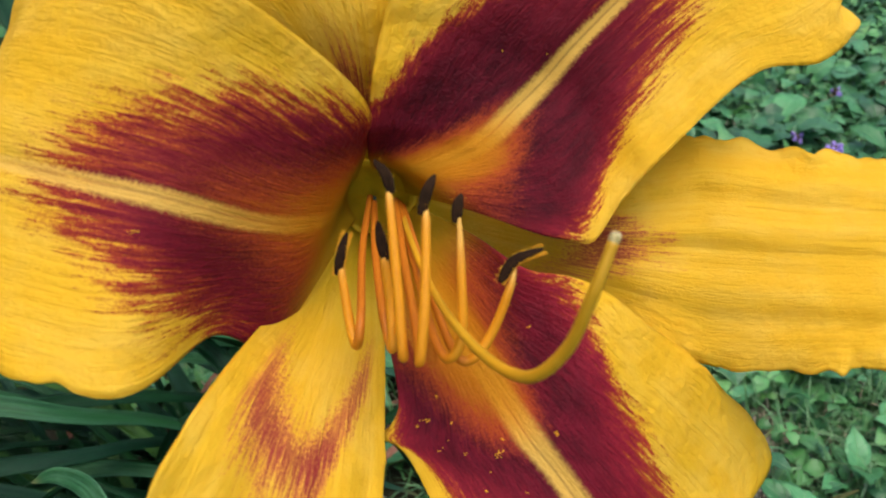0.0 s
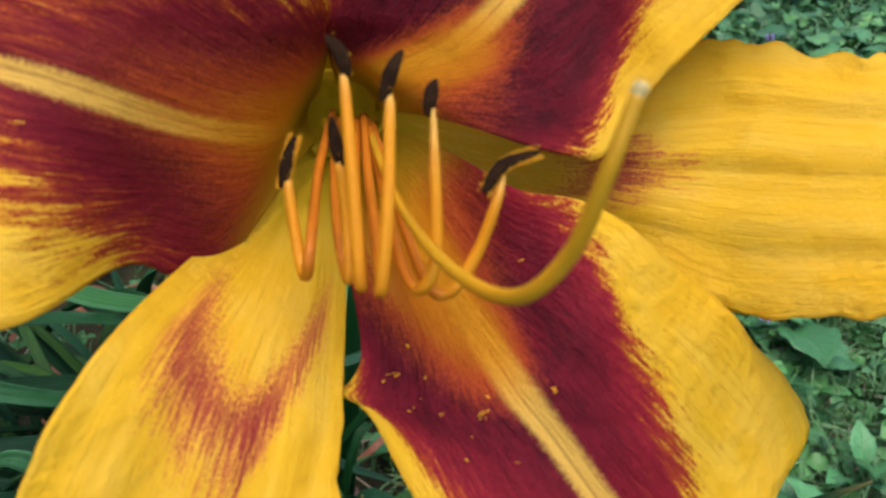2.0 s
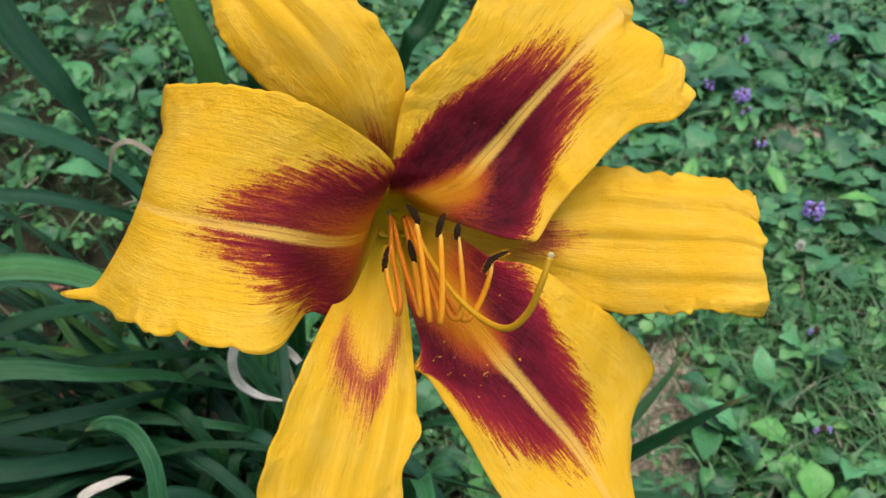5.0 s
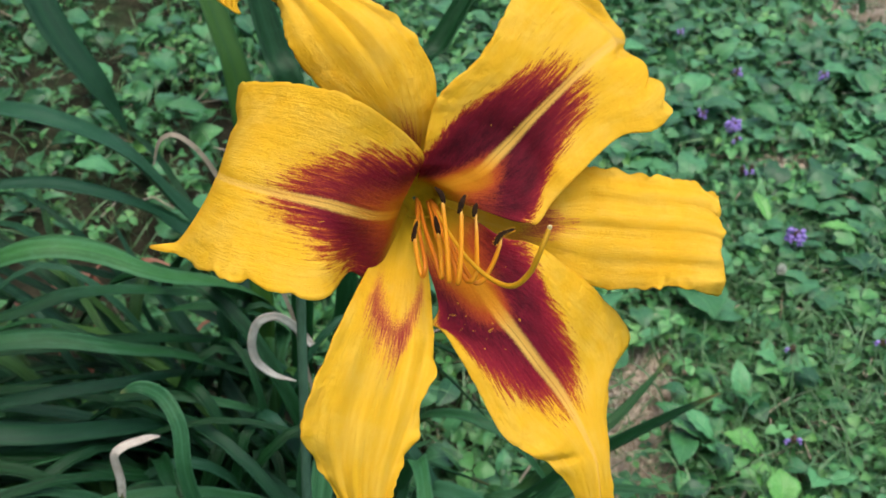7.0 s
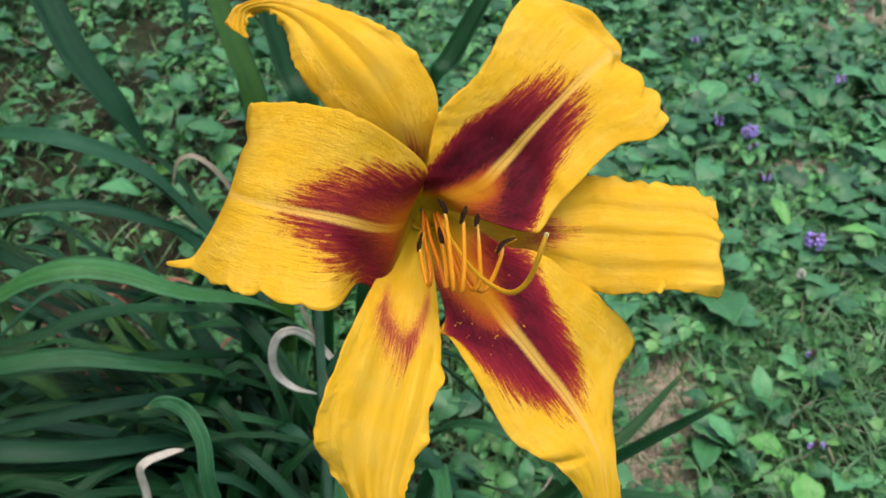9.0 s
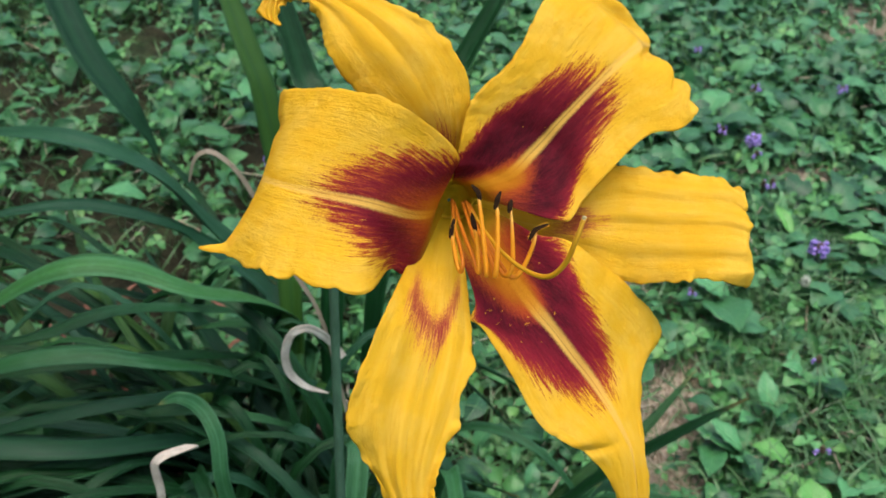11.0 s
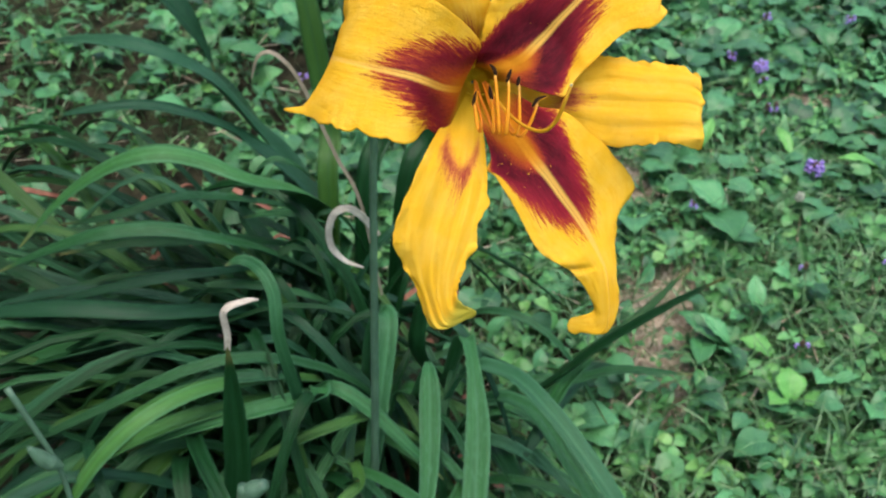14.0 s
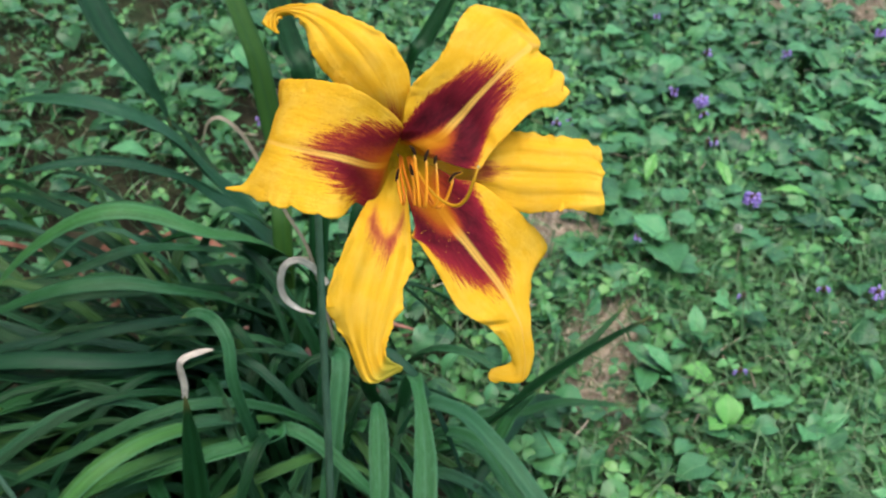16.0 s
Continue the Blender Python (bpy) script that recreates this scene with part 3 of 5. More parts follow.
SEPAL_RIGHT = [  # one edge, midrib, other edge, in cm
    ((0.44, 0.43, -3.74), (0.64, 0.05, -3.75), (0.47, -0.33, -3.76)),
    ((1.16, 0.43, -3.63), (1.26, -0.25, -3.8), (1.3, -0.95, -3.76)),
    ((2.53, 0.49, -3.33), (2.66, -0.57, -3.41), (2.77, -1.41, -3.36)),
    ((3.86, 0.8, -2.96), (4.01, -0.69, -2.82), (4.02, -1.87, -3.04)),
    ((5.19, 1.1, -3.17), (5.36, -0.72, -2.63), (5.31, -2.53, -2.63)),
    ((6.87, 0.81, -2.86), (6.8, -0.81, -2.04), (6.67, -2.48, -1.81)),
    ((8.25, 0.68, -2.44), (8.1, -0.86, -1.55), (7.41, -2.37, -1.27)),
    ((8.81, 0.1, -2.13), (8.75, -1.05, -1.46), (8.82, -2.38, -1.37)),
    ((8.66, 0, -2.89), (8.68, -1.1, -2.67), (8.24, -2.31, -2.26)),
]
SEPAL_UPPER = [  # one edge, midrib, other edge, in cm
    ((-0.48, 0.2, -3.75), (-0.23, 0.55, -3.75), (0.2, 0.57, -3.75)),
    ((-0.75, 1.25, -2.8), (-0.24, 1.25, -2.8), (0.12, 1.25, -2.7)),
    ((-1.54, 2.04, -2.01), (-0.54, 2.32, -1.6), (0.42, 2.27, -1.79)),
    ((-2.71, 2.9, -1.42), (-1.17, 3.47, -1), (0.36, 3.53, -1.29)),
    ((-3.69, 4.12, -1.13), (-2.04, 4.54, -0.71), (-0.52, 4.78, -1.1)),
    ((-4.04, 5.22, -1.44), (-3.14, 5.49, -1.01), (-1.86, 5.62, -1.4)),
    ((-4.53, 5.88, -2.02), (-4.35, 6.09, -1.81), (-3.53, 6.36, -2.12)),
    ((-5.15, 6.01, -2.61), (-5.45, 6.15, -2.71), (-5.45, 6.43, -2.92)),
    ((-5.41, 5.58, -2.6), (-5.62, 5.55, -2.71), (-6.05, 5.86, -3.02)),
    ((-5.26, 5.21, -2.3), (-5.31, 5.19, -2.31), (-5.45, 5.25, -2.31)),
]
FILAMENT_A = [(-0.02, -0.01, -3.2), (0.05, -0.88, -1.92), (0.25, -1.83, -0.44), (0.21, -2.22, -0.45), (0.09, -1.95, -0.57), (-0.03, -1.3, -0.52), (-0.04, -1.07, -0.52)]
ANTHER_A = [(-0.09, -1.29, -0.52), (-0.05, -1, -0.47), (0.02, -0.71, -0.5)]
FILAMENT_B = [(0.05, -0.1, -3.2), (0.23, -0.87, -1.97), (0.53, -1.75, -0.55), (0.71, -2.24, -0.22), (0.67, -1.66, -0.2), (0.59, -1.1, -0.05), (0.56, -0.95, -0.05)]
ANTHER_B = [(0.61, -1.08, -0.02), (0.54, -0.81, 0), (0.49, -0.57, 0)]
FILAMENT_C = [(0.31, -0.1, -3.2), (0.6, -1.21, -1.31), (0.85, -2.01, -0.01), (0.9, -2.28, 0.29), (0.81, -1.35, 0.43), (0.7, -0.43, 0.46), (0.65, -0.11, 0.43)]
ANTHER_C = [(0.71, -0.25, 0.46), (0.63, -0.01, 0.48), (0.46, 0.18, 0.4)]
FILAMENT_D = [(0.4, -0.05, -3.2), (0.73, -1.04, -1.35), (1.08, -2.06, 0.29), (1.13, -2.32, 0.54), (1.18, -1.61, 0.68), (1.17, -0.65, 0.7), (1.15, -0.4, 0.68)]
ANTHER_D = [(1.1, -0.52, 0.7), (1.17, -0.23, 0.72), (1.26, -0.01, 0.64)]
FILAMENT_E = [(0.45, -0.09, -3.2), (0.89, -1.2, -1.53), (1.28, -2.13, -0.26), (1.49, -2.31, 0.01), (1.63, -1.98, 0.13), (1.6, -1.11, 0.33), (1.56, -0.46, 0.38)]
ANTHER_E = [(1.52, -0.59, 0.36), (1.54, -0.38, 0.38), (1.58, -0.21, 0.33)]
FILAMENT_F = [(0.52, -0.14, -3.2), (1.05, -1.36, -1.71), (1.5, -2.24, -0.42), (1.77, -2.34, -0.24), (2.03, -1.95, -0.15), (2.22, -1.42, 0.05), (2.29, -1.13, 0.1)]
ANTHER_F = [(2.1, -1.32, 0.13), (2.27, -1.04, 0.13), (2.65, -0.87, 0.05)]
PISTIL = [(0.44, -0.11, -3.3), (0.88, -0.95, -1.6), (1.34, -1.64, -0.2), (1.89, -2.15, 1.1), (2.39, -2.31, 2.1), (2.76, -1.97, 2.65), (2.97, -1.38, 3.15), (3.13, -0.88, 3.3)]


def flower_point(p):
    return FLOWER_AT + 0.01 * (FLOWER_AXES[0] * float(p[0]) + FLOWER_AXES[1] * float(p[1]) + FLOWER_AXES[2] * float(p[2]))


SURFACES = {}


def tepal(name, stations, material, parent, label, ruffle, seed, dents=(), ns=190, nq=61, thick=0.0005):
    """A petal or sepal, lofted over its two edges and its midrib, with a ruffled margin and raised veins."""
    rnd = random.Random(seed)
    one, mid, two = (spline([s[k] for s in stations], ns) for k in range(3))
    waves = [[(rnd.uniform(0.6, 1.0), f * rnd.uniform(0.85, 1.15), rnd.uniform(0, 6.3)) for f in (9, 17, 29, 47, 79)] for _ in range(2)]
    grid = np.zeros((ns, nq, 3))
    for i in range(ns):
        s = i / (ns - 1)
        open_ = min(1.0, max(0.0, (s - 0.25) / 0.25)) * (1.0 if s < 0.93 else (1 - s) / 0.07)
        frill = open_ * min(1.0, max(0.12, (s - (0.42 if name == "petal" else 0.27)) / 0.15))
        for j in range(nq):
            q = 2 * j / (nq - 1) - 1
            side = 0 if q < 0 else 1
            p = mid[i] + q * (two[i] - one[i]) / 2 + q * q * ((one[i] + two[i]) / 2 - mid[i])
            wave = sum(a * math.sin(f * s * 2 + o) * g for (a, f, o), g in zip(waves[side], (0.4, 0.8, 0.8, 0.6, 0.4)))
            margin = abs(q) ** 5 * frill * ruffle[side]
            across = (two[i] - one[i]) * (1 if q > 0 else -1)
            across = across / (np.linalg.norm(across) + 1e-6)
            p = p + across * 0.115 * (abs(wave) - 0.6) * margin * abs(q) ** 3
            p = p + np.array((0, 0, 1)) * 0.19 * margin * sum(a * math.sin(f * s * 2 + o + 1.3) * g for (a, f, o), g in zip(waves[side], (0.7, 1.0, 0.5, 0.3, 0.16)))
            # veins and the midrib's channel
            p = p + np.array((0, 0, 1)) * (0.004 * math.sin(q * 31 + 2 * noise.noise(Vector((q * 3, s * 4, seed)))) * open_ - 0.05 * math.exp(-((q / 0.06) ** 2)) * open_)
            p = p + np.array((0, 0, 1)) * 0.05 * open_ * noise.noise(Vector((q * 2.5, s * 6, seed + 5.0)))
            if name == "sepal":
                p = p + np.array((0, 0, 1)) * 0.050 * open_ * math.sin(q * 11.5 + 1.2 * noise.noise(Vector((s * 3, q * 2, seed))) + 1.5 * s + seed)
            # lobes, notches and folded corners
            for ds, dq, ls, lq, move in dents:
                near = ((s * (len(stations) - 1) - ds) / ls) ** 2 + ((q - dq) / lq) ** 2
                if near < 9:
                    p = p + math.exp(-near) * np.array(move)
            grid[i, j] = p
    pts = [flower_point(p) for p in grid.reshape(-1, 3)]
    uvs = [(j / (nq - 1), i / (ns - 1)) for i in range(ns) for j in range(nq)]
    faces = [(i * nq + j, i * nq + j + 1, (i + 1) * nq + j + 1, (i + 1) * nq + j) for i in range(ns - 1) for j in range(nq - 1)]
    ob = link(name, pts, faces, material, parent, label, uvs)
    SURFACES[seed] = grid
    skin = ob.modifiers.new("thickness", "SOLIDIFY")
    skin.thickness, skin.offset = thick, 0.0
    return ob


flower = new("daylily_flower")
flower.location = (-0.076, 0.10, 0.0)
tagged(flower, "open yellow daylily flower with wine-red eye on green stalk", "flower")


def under(ob, parent):
    """Parents ob, keeping it where it stands."""
    ob.parent = parent
    ob.matrix_parent_inverse = parent.matrix_basis.inverted() if parent.parent is None else (parent.parent.matrix_basis @ parent.matrix_parent_inverse @ parent.matrix_basis).inverted()
    return ob


# where a margin is torn, folded or drawn out: station, side, lengths along and across, shift in cm
DENTS = {
    11: [(6.0, 1.0, 0.13, 0.045, (-0.62, 0.05, 0.0)), (4.1, 1.0, 0.12, 0.12, (0.0, 0.16, 0.05)), (4.85, 1.0, 0.10, 0.10, (0.0, 0.10, 0.08)), (3.45, 1.0, 0.10, 0.1, (0.0, 0.12, 0.0)), (6.0, -0.62, 0.4, 0.10, (0.12, 0.0, 0.0))],
    12: [(10.0, -0.35, 0.5, 0.55, (1.15, -0.1, -0.55)), (9.55, -0.45, 0.22, 0.4, (0.0, 0.0, -0.25)), (10.0, -0.85, 0.6, 0.25, (0.5, 0.1, 0.1)), (9.1, 0.14, 0.6, 0.07, (-0.18, -0.16, -0.05)), (9.1, 0.42, 0.6, 0.12, (0.12, 0.10, 0.05)),
         (9.1, 0.62, 0.6, 0.06, (-0.20, -0.12, 0.0)), (9.1, 0.78, 0.5, 0.07, (0.14, 0.20, 0.06)), (9.1, 0.89, 0.5, 0.035, (-0.22, -0.10, 0.0)), (9.0, 1.0, 0.2, 0.06, (0.12, 0.0, 0.0)), (8.6, -0.6, 0.5, 0.3, (0.0, 0.0, 0.12))],
    13: [(4.05, -1.0, 0.22, 0.10, (-0.10, 0.02, 0.06)), (7.85, -0.8, 0.22, 0.35, (-0.02, -0.03, 0.14)), (8.3, -0.75, 0.18, 0.40, (0.03, 0.02, -0.16)), (7.0, 1.0, 0.35, 0.25, (0.08, 0.0, 0.1)), (7.6, 1.0, 0.25, 0.15, (-0.14, 0.0, 0.0)), (8.9, 1.0, 0.5, 0.2, (0.06, 0.0, 0.0))],
    14: [(1.5, -0.8, 1.0, 0.55, (0.12, 0.05, -0.8)), (4.35, 1.0, 0.16, 0.16, (0.16, 0.0, 0.12)), (4.95, 1.0, 0.22, 0.16, (-0.17, 0.0, 0.0)), (5.45, 1.0, 0.14, 0.14, (0.13, 0.0, 0.1)), (5.8, 1.0, 0.12, 0.12, (-0.08, 0.0, 0.0))],
    15: [(6.9, 1.0, 0.55, 0.09, (0.0, -0.22, -0.5)), (6.55, 1.0, 0.5, 0.2, (0.0, -0.05, 0.15)), (7.0, -0.55, 0.4, 0.06, (-0.13, -0.05, 0.0)), (7.0, -0.2, 0.4, 0.08, (0.10, 0.0, 0.0)), (7.0, 0.3, 0.4, 0.2, (-0.10, 0.0, 0.0)), (6.3, -1.0, 0.14, 0.12, (0.0, -0.14, 0.0))],
}
# fallen pollen: row and column on the tepal, grains in the crumb
CRUMBS = {
    13: [(44, 11, 5), (71, 22, 14), (75, 35, 7), (68, 10, 4), (43, 48, 5), (54, 7, 9), (58, 5, 4), (69, 15, 3), (88, 14, 3), (54, 13, 3), (90, 22, 2), (65, 25, 3), (62, 12, 1), (80, 18, 1)],
    11: [(83, 36, 8)], 14: [(69, 33, 3), (76, 59, 3), (52, 53, 2)], 12: [(96, 20, 1), (104, 27, 1)],
}
for rows, mat, name, label, ruffle, seed in (
    (PETAL_LEFT, PETAL_MATS["left"], "petal", "broad yellow petal with two wine-red patches beside a pale midrib", (0.45, 0.5), 11),
    (PETAL_UPPER, PETAL_MATS["upper"], "petal", "broad yellow petal with recurved ruffled tip and wine-red eye", (0.3, 0.1), 12),
    (PETAL_LOWER, PETAL_MATS["lower"], "petal", "broad yellow petal with wine-red eye dusted with pollen", (0.22, 0.32), 13),
    (SEPAL_LOWER, SEPAL_MATS["lower"], "sepal", "narrow yellow sepal with a faint red chevron and greenish tip", (0.42, 0.40), 14),
    (SEPAL_RIGHT, SEPAL_MATS["right"], "sepal", "narrow yellow sepal with faint red streaks near the throat", (0.75, 0.5), 15),
    (SEPAL_UPPER, SEPAL_MATS["upper"], "sepal", "narrow yellow sepal with curled-back tip", (0.8, 0.9), 16),
):
    piece = under(tepal(name, rows, mat, None, label, ruffle, seed, DENTS.get(seed, ())), flower)
    if seed in CRUMBS:
        rnd, verts, faces = random.Random(seed), [], []
        for i, j, count in CRUMBS[seed]:
            for _ in range(count):
                spread = 0.012 + 0.0028 * count
                at, r, b = SURFACES[seed][i, j] + np.array((rnd.gauss(0, spread), rnd.gauss(0, spread * 0.7), 0.035)), rnd.uniform(0.009, 0.018), len(verts)
                verts += [at + r * np.array(d) for d in ((1, 0, 0), (-1, 0, 0), (0, 1, 0), (0, -1, 0), (0, 0, 1), (0, 0, -1))]
                faces += [(b + x, b + y, b + z) for x, y, z in ((0, 2, 4), (2, 1, 4), (1, 3, 4), (3, 0, 4), (2, 0, 5), (1, 2, 5), (3, 1, 5), (0, 3, 5))]
        under(link("pollen", [flower_point(p) for p in verts], faces, POLLEN, None, "orange pollen crumbs fallen on the petal", smooth=False), piece)["kind"] = "stuff"


def anther_mesh(points, width):
    """A two-lobed anther along a bent line, grooved in front, drawn out to a point at its tip."""
    path = spline(points, 26)
    along = np.gradient(path, axis=0)
    along /= np.linalg.norm(along, axis=1)[:, None]
    verts, faces, sides = [], [], 14
    for k in range(26):
        s = k / 25
        r = width * math.sin(math.pi * (0.08 + 0.91 * s)) ** 0.5 * (1.08 - 0.25 * s)
        side = np.cross(along[k], (0, 0, 1.0))
        side /= np.linalg.norm(side)
        front = np.cross(side, along[k])
        for j in range(sides):
            w = 2 * math.pi * j / sides
            groove = 1 - 0.45 * math.exp(-((math.sin(w) - 1) ** 2) / 0.05)
            bumps = 1 + 0.10 * noise.noise(Vector((path[k][0] * 30 + math.cos(w) * 2, path[k][1] * 30, math.sin(w) * 2)))
            verts.append(path[k] + r * bumps * groove * (math.cos(w) * side + 0.75 * math.sin(w) * front))
    for k in range(25):
        for j in range(sides):
            i = (j + 1) % sides
            faces.append((k * sides + j, k * sides + i, (k + 1) * sides + i, (k + 1) * sides + j))
    faces.append(tuple(range(sides - 1, -1, -1)))
    faces.append(tuple(25 * sides + j for j in range(sides)))
    return verts, faces


def grains(points, count, spread, size, rnd, offs=0.0):
    """Pollen grains: small eight-sided lumps strewn along a line, or along both its sides."""
    verts, faces = [], []
    path = spline(points, 40)
    along = np.gradient(path, axis=0)
    for _ in range(count):
        k = rnd.randrange(len(path))
        side = np.cross(along[k], (0, 0, 1.0))
        side /= np.linalg.norm(side) + 1e-9
        at = path[k] + side * offs * rnd.choice((-1, 1, 1)) + np.array([rnd.gauss(0, spread) for _ in range(3)])
        r, b = size * rnd.uniform(0.6, 1.5), len(verts)
        verts += [at + r * np.array(d) for d in ((1, 0, 0), (-1, 0, 0), (0, 1, 0), (0, -1, 0), (0, 0, 1), (0, 0, -1))]
        faces += [(b + i, b + j, b + k) for i, j, k in ((0, 2, 4), (2, 1, 4), (1, 3, 4), (3, 0, 4), (2, 0, 5), (1, 2, 5), (3, 1, 5), (0, 3, 5))]
    return verts, faces


def stamen_parts(line, head, dust):
    v, f = tube(line, (0.052, 0.056, 0.062, 0.070, 0.068, 0.058, 0.022), 12, 70)
    uv = [(k % 12 / 12, k // 12 / 69) for k in range(len(v))]
    stamen = under(link("stamen", [flower_point(p) for p in v], f, FILAMENT, None, "slender orange filament curving upwards", uv), flower)
    v, f = anther_mesh(head, 0.078)
    under(link("anther", [flower_point(p) for p in v], f, ANTHER, None, "dark brown anther, pointed and split lengthwise"), stamen)
    v, f = grains(head, dust * 4, 0.013, 0.0062, rnd, 0.058) if dust > 50 else grains(head, dust, 0.01, 0.008, rnd, 0.07)
    v2, f2 = grains(line[3:], 34, 0.03, 0.007, rnd, 0.05)
    f += [tuple(k + len(v) for k in q) for q in f2]
    under(link("pollen", [flower_point(p) for p in v + v2], f, POLLEN, None, "loose orange pollen grains", smooth=False), stamen)["kind"] = "stuff"


rnd = random.Random(5)
for line, head, dust in (
    (FILAMENT_A, ANTHER_A, 290), (FILAMENT_B, ANTHER_B, 30), (FILAMENT_C, ANTHER_C, 6),
    (FILAMENT_D, ANTHER_D, 6), (FILAMENT_E, ANTHER_E, 6), (FILAMENT_F, ANTHER_F, 230),
):
    stamen_parts(line, head, dust)
v, f = tube(PISTIL, (0.045, 0.048, 0.055, 0.064, 0.072, 0.072, 0.066, 0.058), 14, 90)
pistil = under(link("pistil", [flower_point(p) for p in v], f, STYLE, None, "long curved yellow-green style"), flower)
end, before = np.array(PISTIL[-1]), np.array(PISTIL[-2])
way = (end - before) / np.linalg.norm(end - before)
v, f = tube([end - way * 0.03, end + way * 0.02, end + way * 0.06, end + way * 0.09, end + way * 0.10], (0.050, 0.060, 0.060, 0.042, 0.006), 20, 26)
stigma = [np.array(p) + 0.004 * np.array([noise.noise(Vector(p * 30)), noise.noise(Vector(p * 30 + 9)), noise.noise(Vector(p * 30 + 17))]) for p in v]
under(link("stigma", [flower_point(p) for p in stigma], f, STIGMA, None, "pale fuzzy stigma at the end of the style"), pistil)


def throat_funnel():
    """The closed inside of the flower's throat, where all six tepals join, narrowing to the tube."""
    rings = ((-3.50, 0.62, 0.62, (0.05, 0.03)), (-3.75, 0.52, 0.52, (0.03, 0.04)), (-4.0, 0.38, 0.38, (0.0, 0.05)), (-4.2, 0.20, 0.20, (-0.05, 0.06)), (-4.3, 0.02, 0.02, (-0.08, 0.06)))
    verts, faces, sides = [], [], 36
    for w, rx, ry, (cx, cy) in rings:
        for j in range(sides):
            a = 2 * math.pi * j / sides
            lobe = 1 + 0.06 * math.cos(6 * a)
            verts.append(flower_point((cx + rx * lobe * math.cos(a), cy + ry * lobe * math.sin(a), w)))
    for k in range(len(rings) - 1):
        for j in range(sides):
            i = (j + 1) % sides
            faces.append((k * sides + j, k * sides + i, (k + 1) * sides + i, (k + 1) * sides + j))
    ob = link("throat", verts, faces, THROAT_MAT, None, "olive-green throat of the flower")
    skin = ob.modifiers.new("thickness", "SOLIDIFY")
    skin.thickness, skin.offset = 0.0006, 0.0
    return under(ob, flower)


throat_funnel()

# tube, pedicel and scape behind the flower
v, f = tube([flower_point((-0.08, 0.06, -4.25)), flower_point((-0.4, 0.06, -5.3)), Vector((-0.040, 0.112, 0.488)), Vector((-0.058, 0.136, 0.468))], (0.0046, 0.0038, 0.0030, 0.0026), 12, 24)
under(link("floral_tube", v, f, STALK_MAT, None, "greenish tube at the back of the flower"), flower)
v, f = tube([(-0.058, 0.135, 0.470), (-0.067, 0.152, 0.42), (-0.070, 0.140, 0.30), (-0.072, 0.125, 0.18), (-0.076, 0.10, -0.005)], (0.0022, 0.0023, 0.0026, 0.0029, 0.0035), 12, 40)
under(link("scape", v, f, STALK_MAT, None, "upright bluish-green flower stalk"), flower)

